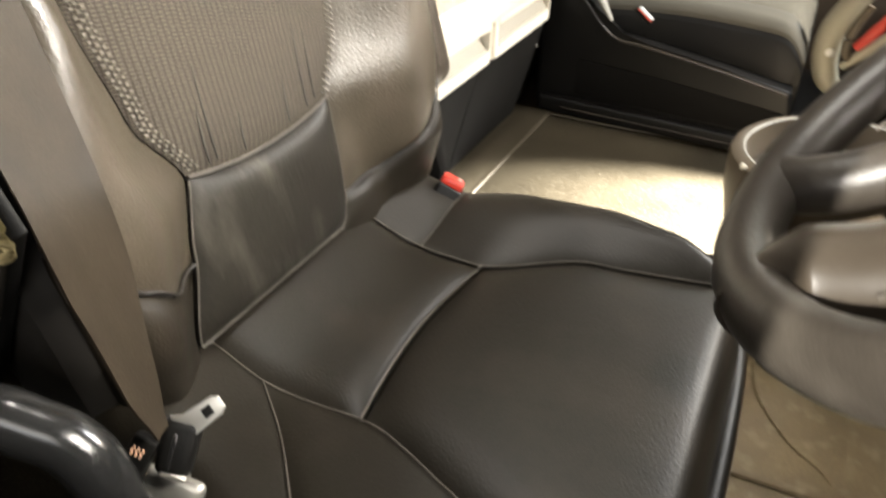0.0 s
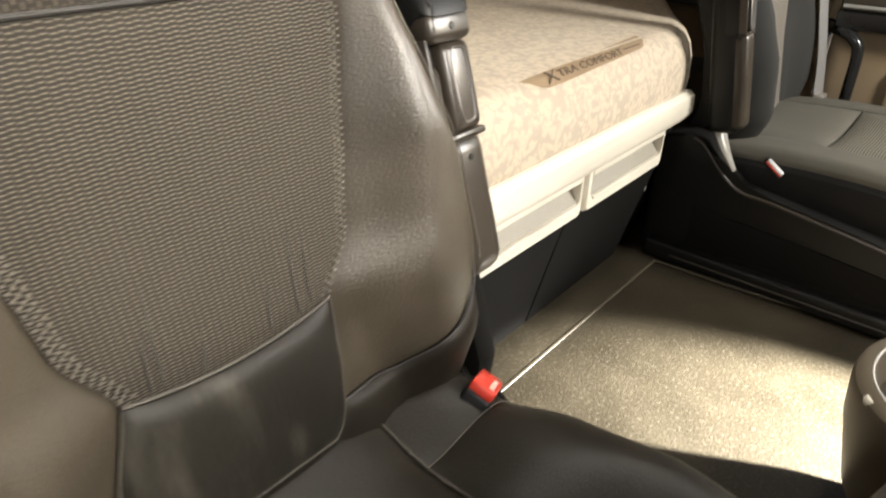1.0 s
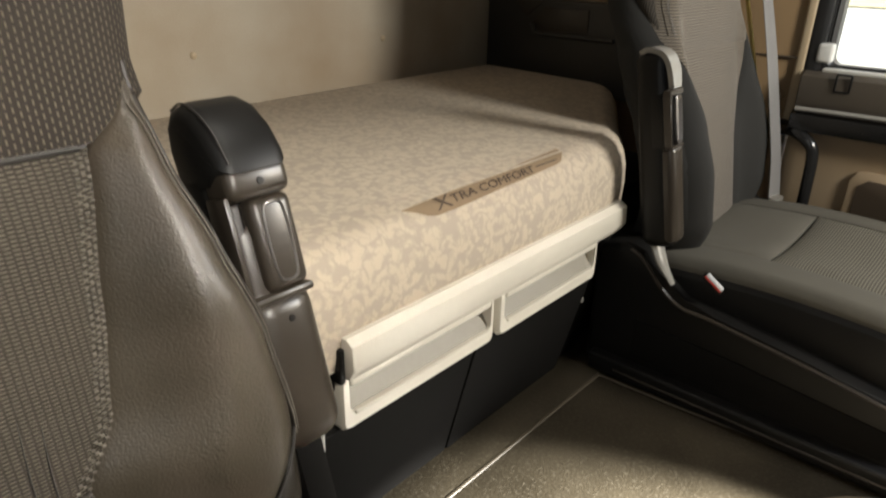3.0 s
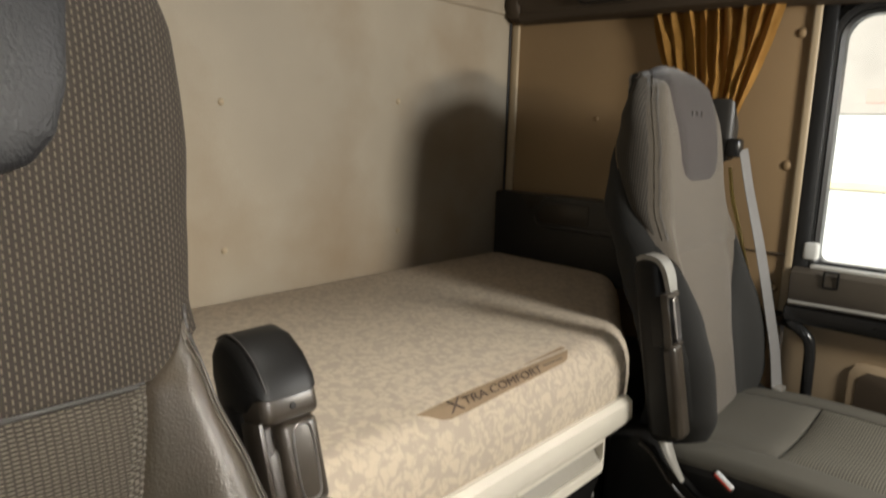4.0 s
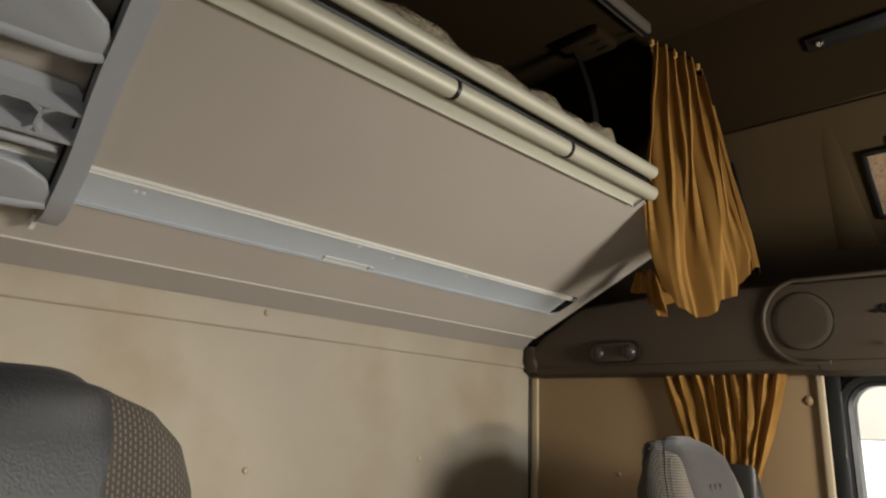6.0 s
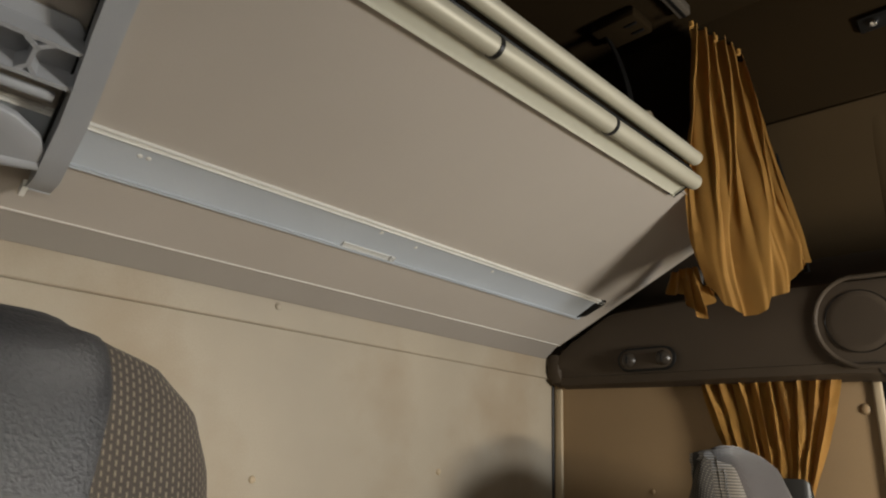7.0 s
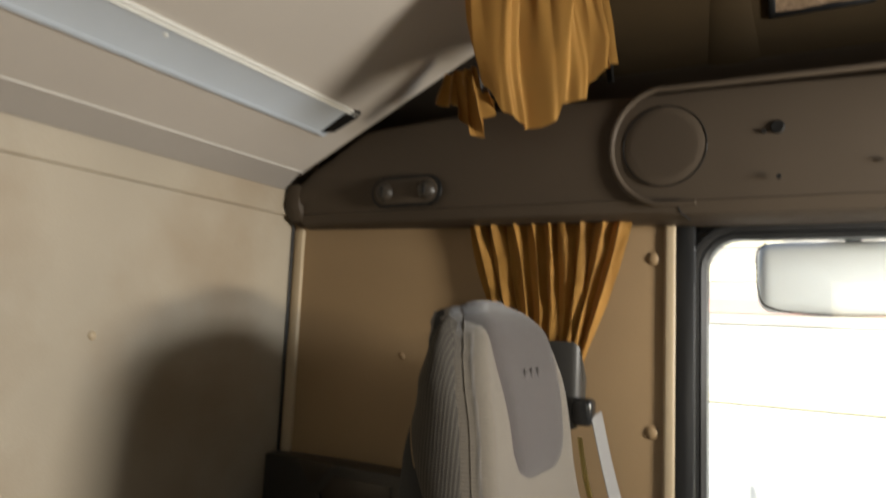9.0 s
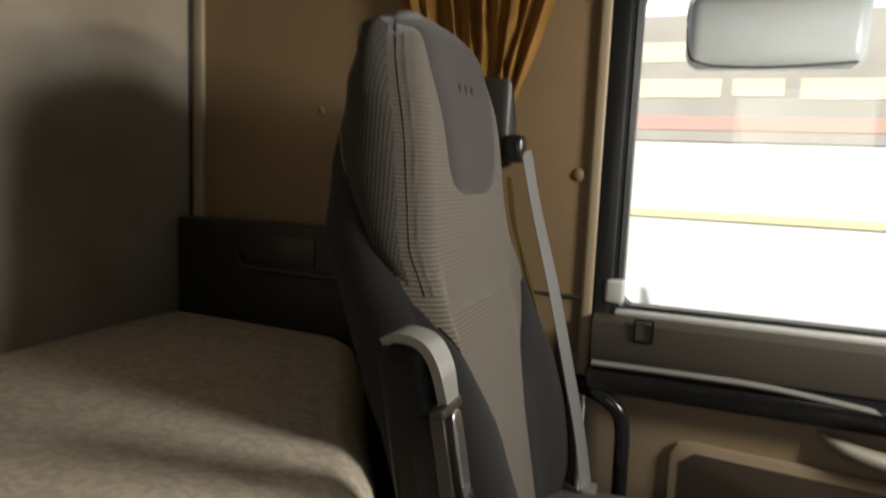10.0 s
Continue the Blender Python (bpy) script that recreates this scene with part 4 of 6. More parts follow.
def tread(x):
    """A step: a plate with a rolled pale nose and clipped corners, then a bar and a honeycomb edge."""
    y0, y1 = 0.045, rail_edge(x) - 0.034
    out = []
    for u, v in ((0.0, y0), (0.0, y1), (0.030, y1), (0.052, y1 - 0.014), (0.074, y1 - 0.050), (0.084, y1 - 0.110), (0.086, 0.24), (0.084, y0 + 0.110), (0.052, y0 + 0.014)):
        out.append(under(x + u, v, 0.042))
    t = part("step", prism(out, under(0, 0, 0.0) - under(0, 0, 0.012), 0.003), LADDER, ladder, "grey moulded step")
    part("nose", tube([under(x + 0.004, y0, 0.034), under(x - 0.003, 0.12, 0.036), under(x - 0.005, 0.24, 0.036), under(x - 0.003, 0.36, 0.036), under(x + 0.004, y1, 0.034)], 0.0115, 12, 5), LADDER, t, "pale rolled nose of the step")
    part("cross_bar", tube([under(x + 0.108, y0 - 0.006, 0.026), under(x + 0.108, y1 - 0.02, 0.026)], 0.0075, 12, 1), LADDER, t, "smooth cross bar behind the step")
    a, b = x + 0.134, x + 0.186
    web = [shaped([(a, y0, y1, 0.010, 0.042), (a + 0.006, y0, y1, 0.010, 0.042)]), shaped([(b, y0, y1, 0.010, 0.042), (b + 0.006, y0, y1, 0.010, 0.042)])]
    n, w = 6, (y1 - y0) / 6
    for i in range(n):
        y = y0 + w * i
        for p, q in (((a, y + 0.24 * w), (a + 0.016, y)), ((a + 0.016, y), (b - 0.010, y)), ((b - 0.010, y), (b, y + 0.24 * w)), ((a, y + 0.76 * w), (a + 0.016, y + w)), ((b - 0.010, y + w), (b, y + 0.76 * w))):
            web.append(shaped_strut(p, q))
    web.append(shaped([(a, y0, y1, 0.006, 0.010), (b, y0, y1, 0.006, 0.010)]))
    part("honeycomb_edge", join(*web), LADDER, t, "hollow honeycomb edge of the step")
    part("rear_lip", shaped([(b + 0.006, y0 + 0.01, y1 - 0.01, 0.004, 0.012), (b + 0.022, y0 + 0.03, y1 - 0.03, 0.003, 0.006)]), LADDER, t)


for x in (0.186, 0.468):
    tread(x)

# ---- curtains ----


def drape(corners, folds, amp, n=140, m=36, gather=None, hem=None, seed=1, merge=0.0):
    """A pleated hanging: corners are top left, top right, bottom left, bottom right; folds deepen where it is loose."""
    tl, tr, bl, br = [Vector(c) for c in corners]
    bm = bmesh.new()
    rng = random.Random(seed)
    ph = [rng.uniform(-0.5, 0.5) for _ in range(folds + 3)]
    g = []
    for i in range(n + 1):
        s = i / n
        row = []
        for j in range(m + 1):
            t = j / m
            a, b = tl.lerp(tr, s), bl.lerp(br, s)
            p = a.lerp(b, t)
            if gather:
                mid = tl.lerp(tr, 0.5).lerp(bl.lerp(br, 0.5), t)
                p = mid + (p - mid) * gather(t)
            across = (tr - tl).normalized()
            out = across.cross(Vector((0, 0, 1))).normalized()
            k = min(folds - 1e-6, max(0.0, s + 0.035 * noise.noise(Vector((s * 4, t * 1.6, 7 + seed)))) * folds)
            w = math.sin(2 * math.pi * k + 0.9 * ph[int(k)] * (1 - math.cos(2 * math.pi * (k % 1))) + 0.6 * noise.noise(Vector((s * 6, t * 2, seed))))
            q = 0.0
            if merge:
                q = merge * t * t * (3 - 2 * t)
                w = (1 - q) * w + q * (2.0 * noise.noise(Vector((s * 4.2 + 0.5 * t, t * 1.1, 11 + seed))) + 0.9 * noise.noise(Vector((s * 8 + 0.8 * t, t * 1.6, 21 + seed))) + 0.16 * noise.noise(Vector((s * 21 - t, t * 2.2, 41 + seed))))
            w += 0.12 * noise.noise(Vector((s * 16, t * 9, 31 + seed)))
            depth = amp * (0.55 + 0.45 * t + 0.5 * noise.noise(Vector((k * 0.7, t * 1.5, 3 + seed))))
            depth *= 1 - 0.5 * q * t ** 3
            p = p + out * w * depth + across * 0.35 * depth * (1 - q) * math.sin(4 * math.pi * k)
            if hem:
                p += Vector((0, 0, hem(s) * t * t))
            row.append(bm.verts.new(p))
        g.append(row)
    for i in range(n):
        for j in range(m):
            bm.faces.new((g[i][j], g[i + 1][j], g[i + 1][j + 1], g[i][j + 1]))
    bmesh.ops.solidify(bm, geom=bm.faces[:], thickness=0.0015)
    return bm


high = thing("bunk_curtain", (0.70, 1.65, 1.35), "ochre pleated curtain hanging gathered beside the upper bunk", "curtain")
part("cloth", drape([(0.640, 1.525, 1.990), (0.715, 1.79, 1.958), (0.596, 1.640, 1.318), (0.798, 1.752, 1.318)], 6, 0.040, gather=table([(0, 0.64), (0.3, 0.86), (0.65, 1.02), (0.88, 1.0), (1, 0.86)]), hem=table([(0, 0.12), (0.08, 0.050), (0.2, 0.002), (0.38, -0.020), (0.55, -0.018), (0.64, -0.006), (0.68, 0.020), (0.84, 0.028), (0.88, 0.055), (1, 0.080)]), seed=4, merge=1.0), CURTAIN, high)
part("backing", drape([(0.640, 1.575, 1.965), (0.715, 1.825, 1.935), (0.63, 1.72, 1.37), (0.79, 1.80, 1.425)], 6, 0.014, gather=table([(0, 0.7), (1, 1.0)]), seed=9), CURTAIN, high)
for k in range(4):
    f = k / 3
    part("hook", tube([Vector((0.672, 1.545, 1.985)).lerp(Vector((0.738, 1.775, 1.96)), f) - Vector((0, 0, 0.016)), Vector((0.672, 1.545, 1.955)).lerp(Vector((0.738, 1.775, 1.93)), f)], 0.005, 8, 1), CURTAIN, high)
part("dark_curve", tube([(0.728, 1.835, 1.72), (0.742, 1.872, 1.56), (0.752, 1.893, 1.43)], 0.008, 8, 4, flat=0.5), SEAT_BASE, high, "black curved strip behind the curtain")
track = thing("curtain_track", (0.67, 0.8, 1.99), "taupe grooved curtain track on the headliner", "curtain track")
part("rail", rbox((0.640, RIGHT, 1.996), (0.668, 1.555, TOP + 0.004), 0.004), DOOR_GREY, track)
part("groove", rbox((0.650, RIGHT, 1.994), (0.658, 1.553, 1.998), 0.001), BLACK, track)
tie = thing("curtain_tieback", (0.52, 1.80, 1.34), "small ochre curtain tie looped over the trim", "tieback")
part("loop", drape([(0.475, 1.815, 1.465), (0.545, 1.79, 1.455), (0.492, 1.815, 1.335), (0.575, 1.785, 1.335)], 3, 0.013, n=70, m=24, hem=table([(0, 0.045), (0.3, 0.0), (0.55, -0.008), (0.8, 0.02), (1, 0.05)]), seed=6), CURTAIN, tie)
part("knot", drape([(0.46, 1.80, 1.455), (0.52, 1.80, 1.455), (0.43, 1.82, 1.405), (0.52, 1.83, 1.40)], 3, 0.010, n=40, m=10, seed=2), CURTAIN, tie)
part("strap", ribbon([(0.545, 1.78, 1.46), (0.55, 1.80, 1.40), (0.553, 1.82, 1.37)], 0.014, 0.003, (0.7, 0.5, 0.3)), LEATHER, tie)
low = thing("window_curtain", (0.62, 1.95, 0.95), "ochre pleated curtain tied back behind the passenger seat", "curtain")


def low_cloth():
    bm = bmesh.new()
    n, m = 150, 30
    g = []
    for i in range(n + 1):
        s = i / n
        row = []
        for j in range(m + 1):
            t = j / m
            s2 = s + 0.09 * noise.noise(Vector((s * 3.4, t * 0.9, 17))) + 0.022 * noise.noise(Vector((s * 11, t * 1.6, 27)))
            top, bot = 0.457 + 0.319 * s, 0.600 + 0.070 * s
            x = top + (bot - top) * t ** 1.15
            z = 1.186 - (0.34 + 0.06 * (1 - s)) * t
            k = s2 * 9
            a = (0.011 + 0.005 * t) * (0.75 + 0.8 * noise.noise(Vector((k * 0.6, t * 2.5, 5))))
            a += 0.006 * max(0.0, 1 - t * 6)
            y = 1.938 - 0.010 * t + a * math.sin(2 * math.pi * k + 2.2 * noise.noise(Vector((s * 9, t * 1.5, 1)))) + 0.004 * noise.noise(Vector((s * 26, t * 10, 8)))
            z += 0.006 * noise.noise(Vector((s * 22, 3, 9))) * max(0.0, 1 - t * 8)
            row.append(bm.verts.new((x + 0.005 * math.sin(4 * math.pi * k), y, z)))
        g.append(row)
    for i in range(n):
        for j in range(m):
            bm.faces.new((g[i][j], g[i + 1][j], g[i + 1][j + 1], g[i][j + 1]))
    bmesh.ops.solidify(bm, geom=bm.faces[:], thickness=0.0015)
    return bm


part("cloth", low_cloth(), CURTAIN, low)

# ---- roof fittings ----
up_dir = Vector((0, -0.78, 1)).normalized()
fm = Matrix((Vector((1, 0, 0)), up_dir, Vector((1, 0, 0)).cross(up_dir))).transposed().to_4x4()
fm.translation = (1.0805, 1.985, 1.6365)
hatch = thing("roof_frame", (1.083, 1.985, 1.63), "black framed pouch with crinkled clear film on the roof's side", "frame")


def bar_frame(w, h, b, d):
    return join(*[rbox(lo, hi, 0.003, 2, fm) for lo, hi in (((-w, -h, 0), (w, -h + b, d)), ((-w, h - b, 0), (w, h, d)), ((-w, -h, 0), (-w + b, h, d)), ((w - b, -h, 0), (w, h, d)))])


part("frame", bar_frame(0.0815, 0.0890, 0.0120, 0.014), BLACK, hatch)


def film():
    bm = bmesh.new()
    bmesh.ops.create_grid(bm, x_segments=40, y_segments=40, size=0.086)
    for v in bm.verts:
        v.co.x *= 0.86
        v.co.y *= 0.95
        q = v.co * 17
        k = max(0.15, min(1.0, 0.5 + (v.co.x - v.co.y) * 8))
        v.co.z = 0.009 + 0.003 * noise.noise(q) + 0.016 * k * (0.3 - abs(noise.noise(q * 1.5 + Vector((0, 0, 3)))))
        v.co.z = min(0.0135, max(0.005, v.co.z))
    bm.transform(fm)
    return bm


part("film", film(), POUCH, hatch, "crinkled clear film")
part("tab", rbox((-0.022, 0.088, 0), (0.008, 0.112, 0.008), 0.003, 2, fm), BLACK, hatch)
lm = Matrix.Translation((0.99, 1.735, 1.921)) @ Vector((0, -0.66, -0.75)).to_track_quat("Z", "Y").to_matrix().to_4x4()
reading = thing("reading_lamp", (0.99, 1.73, 1.94), "dark recessed reading lamp in the headliner", "lamp")
part("bezel", rbox((-0.030, -0.018, -0.002), (0.15, 0.018, 0.008), 0.006, 2, lm), BLACK, reading)
part("knob", lathe([(0, 0.020), (0.006, 0.019), (0.009, 0.013), (0.009, 0.0)], lm, 16), CHROME, reading)
anchor = thing("strap_anchor", (0.51, 1.50, 2.0), "dark strap anchor plate on the headliner with a black strap", "anchor")
part("plate", rbox((0.455, 1.455, 1.988), (0.575, 1.550, 2.018), 0.008), ROOF, anchor)
for y in (1.480, 1.515):
    part("buckle_slot", rbox((0.535, y, 1.984), (0.565, y + 0.008, 1.990), 0.002), BLACK, anchor)
part("strap", ribbon([(0.478, 1.50, 1.99), (0.500, 1.505, 1.93), (0.525, 1.51, 1.82), (0.535, 1.51, 1.68)], 0.026, 0.004, (0, 1, 0)), BLACK, anchor)
# added fixture for the fill spot, out of view
added_roof_lamp = thing("added_roof_lamp", (1.08, 0.73, 1.98), "added round lamp fixture over the gangway, out of view", "lamp")
part("housing", lathe([(0, 0.0), (0.045, 0.0), (0.055, -0.012), (0.055, -0.05)], Matrix.Translation((1.08, 0.73, 1.975)) , 24), PALE_METAL, added_roof_lamp)
footlamp = thing("footwell_lamp", (1.76, 1.31, 0.45), "small dark footwell lamp under the dashboard", "lamp")
part("housing", rbox((1.74, 1.28, 0.435), (1.80, 1.34, 0.452), 0.004, 2), BLACK, footlamp)


# ---- driver's seat ----
YC, LEAN = 0.268, math.tan(radians(10))
CO, SI = math.cos(radians(10)), math.sin(radians(10))
half_w = table([(0.24, 0.235), (0.28, 0.262), (0.34, 0.272), (0.42, 0.274), (0.50, 0.264), (0.58, 0.242), (0.65, 0.224), (0.71, 0.217), (0.78, 0.222), (0.86, 0.228), (0.95, 0.224), (0.99, 0.214), (1.02, 0.192), (1.04, 0.155), (1.052, 0.10)])
inner_w = table([(0.24, 0.142), (0.288, 0.137), (0.36, 0.112), (0.422, 0.093), (0.475, 0.123), (0.56, 0.138), (0.665, 0.156), (0.70, 0.190), (0.73, 0.212)])


right_low = table([(0.24, 0.055), (0.284, 0.070), (0.295, 0.080), (0.313, 0.087), (0.36, 0.092), (0.422, 0.093)])


def inner_r(v):
    """The right edge of the inner panel, drawn in at its foot."""
    return right_low(v) if v < 0.422 else inner_w(v)


def half_l(v):
    """The door side of the backrest, slimmer below."""
    return half_w(v) - 0.030 * max(0.0, min(1.0, (0.68 - v) / 0.12))


def back_form(u, v, d):
    """A point on the driver's backrest: u across from its middle, v its height, d in front of the form."""
    w, i = (half_w(v) if u >= 0 else half_l(v)), inner_w(min(v, 0.73))
    a = abs(u)
    bulge = 0.0
    if v < 0.75:
        k = max(0.0, min(1.0, (a - i) / max(0.02, 0.55 * (w - i))))
        bulge = 0.045 * (k * k * (3 - 2 * k)) * max(0.0, min(1.0, (0.75 - v) / 0.2)) * max(0.3, min(1.0, (v - 0.22) / 0.12))
    e = max(0.0, min(1.0, (a - (w - 0.05)) / 0.05))
    bulge -= (0.050 if v < 0.7 else 0.036) * e ** 2.2
    crown = max(0.0, (v - 0.98) / 0.075)
    bulge -= 0.035 * crown ** 2
    bulge += 0.012 * math.exp(-((v - 0.92) / 0.09) ** 2) - 0.006 * math.exp(-((v - 0.70) / 0.05) ** 2)
    x = 0.829 - LEAN * (v - 0.423)
    return Vector((x + (bulge + d) * CO, YC + u, v + 0.013 * max(0.0, (v - 0.85) / 0.2) + (bulge + d) * SI))


seat = thing("driver_seat", (1.0, YC, 0.0), "driver's seat in dark leather with a woven mesh back", "seat")
back = part("backrest_shell", quilt(between(lambda v: -half_l(v) * 0.985, lambda v: half_w(v) * 0.985, 0.245, 1.05), lambda u, v, d: back_form(u, v, d - 0.010), 40, 50, 0.0, 0.0, 0.085), SEAM_DARK, seat, "black moulded backrest shell")


def bow(s):
    """The seam between mesh and lumbar panel sags in the middle."""
    return 0.422 - 0.011 * (1 - (2 * s - 1) ** 2)


def on_mesh(s, t):
    v = bow(s) + (0.668 - bow(s)) * t
    return -inner_w(v) + 2 * inner_w(v) * s, v


def on_lumbar(s, t):
    v = 0.286 + (bow(s) - 0.003 - 0.286) * t
    return -inner_w(v) + (inner_w(v) + inner_r(v)) * s, v


part("mesh_lower", quilt(on_mesh, back_form, 24, 40, 0.004, 0.002, 0.01, 10), MESH_LOW, back, "grey woven mesh insert")
part("mesh_upper", quilt(between(lambda v: -half_l(v), half_w, 0.671, 1.047), back_form, 50, 60, 0.003, 0.002, 0.05, 14), MESH, back, "grey woven mesh with pale dashes")
pad_w = table([(0.826, 0.030), (0.832, 0.062), (0.845, 0.095), (0.865, 0.111), (0.90, 0.121), (1.0, 0.133), (1.05, 0.130)])
headrest = part("headrest", quilt(between(lambda v: -pad_w(v), pad_w, 0.826, 1.0485), back_form, 30, 40, 0.011, -0.003, 0.012, 8), LEATHER_BLUE, back, "black leather headrest pad with an embossed mark")
part("crown", quilt(between(lambda v: -0.134, lambda v: 0.134, 0.0, 1.0), lambda u, b, d: back_form(u, 1.045, 0.004) + Vector((-0.115 * b, 0, 0.020 * math.sin(math.pi * b) - 0.028 * b + d)), 20, 10, 0.004, 0.002, 0.015), LEATHER_BLUE, headrest, "black leather over the top")
for z, w in ((0.980, 0.034), (0.970, 0.034), (0.953, 0.026)):
    part("embossed_bar", rbox((0, 0.335 - w / 2, -0.002), (0.002, 0.335 + w / 2, 0.002), 0.0008, 1, Matrix.Translation((back_form(0.07, z, 0.012).x - 0.001, 0, z))), LEATHER_BLUE, headrest)
foot = table([(0.0, 0.318), (0.35, 0.322), (0.7, 0.350), (1.0, 0.400)])
for sgn in (-1, 1):
    lo, hi = (lambda v, s=sgn: inner_r(v) if s > 0 else -inner_w(v)), (lambda v, s=sgn: half_w(v) - 0.017 if s > 0 else 0.017 - half_l(v))

    lift = 0.036 if sgn < 0 else 0.0

    def on_wing(s, t, lo=lo, hi=hi, lift=lift):
        v0 = foot(s) + lift
        v = v0 + (0.735 - v0) * t
        return lo(v) + (hi(v) - lo(v)) * s, v

    def below_wing(s, t, lo=lo, hi=hi, lift=lift):
        v = 0.240 + (foot(s) + lift - 0.005 - 0.240) * t
        return lo(v) + (hi(v) - lo(v)) * s, v

    wing = part("side_bolster", quilt(on_wing, back_form, 26, 44, 0.008, 0.004, 0.030, 6), LEATHER_WORN, back, "worn brown leather side bolster")
    part("piping", tube([back_form(half_w(v) - 0.016 if sgn > 0 else 0.016 - half_l(v), v, 0.002) for v in [0.400 + 0.325 * k / 24 for k in range(25)]], 0.0022, 6, 2), LEATHER, wing)
    for off in (0.022, 0.027):
        part("stitching", tube([back_form(half_w(v) - off if sgn > 0 else off - half_l(v), v, 0.0085) for v in [0.405 + 0.30 * k / 24 for k in range(25)]], 0.0007, 5, 2), STITCH, wing)
    part("piping", tube([back_form(*on_wing(k / 20, 0.0), 0.000) for k in range(21)], 0.0012, 6, 2), SEAM_DARK, wing)
    part("lower_bolster", quilt(below_wing, back_form, 20, 12, 0.004, 0.006, 0.04), CUSHION, back)
part("lumbar_panel", quilt(on_lumbar, back_form, 24, 24, 0.009, 0.0, 0.02, 8), LUMBAR, back, "dark leather lumbar panel")
part("seam", tube([back_form(*on_mesh(k / 20, 0.0), 0.001) for k in range(21)], 0.0014, 6, 2), SEAM, back)
part("panel_hem", tube([back_form(*on_lumbar(k / 20, 0.0), 0.001) for k in range(21)], 0.0012, 8, 2), WORN_EDGE, back, "pale worn lower edge")
for sgn in (0, 1):
    part("panel_hem", tube([back_form(*on_lumbar(sgn, k / 16), 0.0005) for k in range(17)], 0.0010, 8, 2), WORN_EDGE, back)


def dashes(sgn):
    """Three rows of coarse pale stitches along the mesh's border."""
    bm = bmesh.new()
    for col in range(3):
        for row in range(44):
            v = 0.428 + 0.0054 * (row + 0.5 * (col % 2))
            if v > 0.664:
                continue
            p = back_form(sgn * (inner_w(v) - 0.0030 - 0.0042 * col), v, 0.0035)
            q = bmesh.ops.create_cube(bm, size=1.0)["verts"]
            for w in q:
                w.co = p + Vector((0.0012 * w.co.x - 0.0006 * w.co.z, 0.0026 * w.co.y, 0.0013 * w.co.z))
    return bm


for sgn in (-1, 1):
    part("coarse_stitching", dashes(sgn), STITCH, back, "coarse pale stitching")
# thin dark tubes draw the shade of creases pulled in the mesh
for u, v0, v1 in ((-0.062, 0.424, 0.50), (-0.071, 0.424, 0.47), (0.058, 0.424, 0.50), (0.071, 0.428, 0.49), (0.030, 0.420, 0.46), (-0.03, 0.418, 0.45)):
    part("pulled_crease_shade", tube([back_form(u + 0.004 * (k / 8) ** 2, v0 + (v1 - v0) * k / 8, 0.0042) for k in range(9)], [0.0008, 0.0008, 0.0007, 0.0005, 0.0002], 6, 2), SEAM_DARK, back)
part("cross_seam", tube([back_form(-0.15 + 0.30 * k / 20, 0.6695, 0.001) for k in range(21)], 0.002, 6, 2), SEAM_DARK, back)

# cushion
left_seam = table([(0.80, 0.148), (0.90, 0.146), (1.003, 0.156), (1.13, 0.120), (1.27, 0.06)])
right_seam = table([(0.80, 0.388), (0.90, 0.391), (0.992, 0.394), (1.097, 0.460), (1.27, 0.505)])
out_left = table([(0.80, 0.03), (0.90, 0.00), (1.0, -0.03), (1.15, -0.035), (1.22, -0.02), (1.27, 0.03)])
out_right = table([(0.80, 0.50), (0.90, 0.53), (1.0, 0.562), (1.10, 0.578), (1.17, 0.572), (1.23, 0.545), (1.27, 0.50)])


def pan_form(y, x, d):
    """A point on the cushion's top at (x, y), d above the form."""
    a, b, l, r = out_left(x), out_right(x), left_seam(x), right_seam(x)
    h = 0.236 + 0.038 * math.exp(-((x - 0.82) / 0.07) ** 2) + 0.012 * math.sin(math.pi * max(0, min(1, (x - 0.78) / 0.5)))
    k = max(0.0, min(1.0, (y - r) / (0.6 * (b - r)))) if y > r else (max(0.0, min(1.0, (l - y) / (0.6 * (l - a)))) if y < l else 0.0)
    h += 0.022 * k * k * (3 - 2 * k)
    e = max(0.0, (y - (b - 0.055)) / 0.055, ((a + 0.055) - y) / 0.055)
    h -= 0.060 * min(1.2, e) ** 2.2
    f = max(0.0, (x - 1.240) / 0.03)
    h -= 0.052 * f ** 2.2
    return Vector((x, y, h + d))


cush = part("cushion_core", quilt(lambda s, t: (out_left(0.80 + 0.468 * t) + (out_right(0.80 + 0.468 * t) - out_left(0.80 + 0.468 * t)) * s, 0.80 + 0.468 * t), lambda y, x, d: pan_form(y, x, d - 0.012), 40, 40, 0.0, 0.0, 0.10), CUSHION, seat, "black leather seat cushion")
cross = lambda y: 0.994 - 0.012 * math.sin(math.pi * max(0.0, min(1.0, (y - 0.156) / 0.238)))


def centre_rear(s, t):
    y0 = 0.150 + 0.240 * s
    x = 0.79 + (cross(y0) - 0.003 - 0.79) * t
    return left_seam(x) + (right_seam(x) - left_seam(x)) * s, x


def centre_front(s, t):
    y0 = 0.150 + 0.240 * s
    x = cross(y0) + 0.003 + (1.268 - cross(y0) - 0.003) * t
    return left_seam(x) + (right_seam(x) - left_seam(x)) * s, x


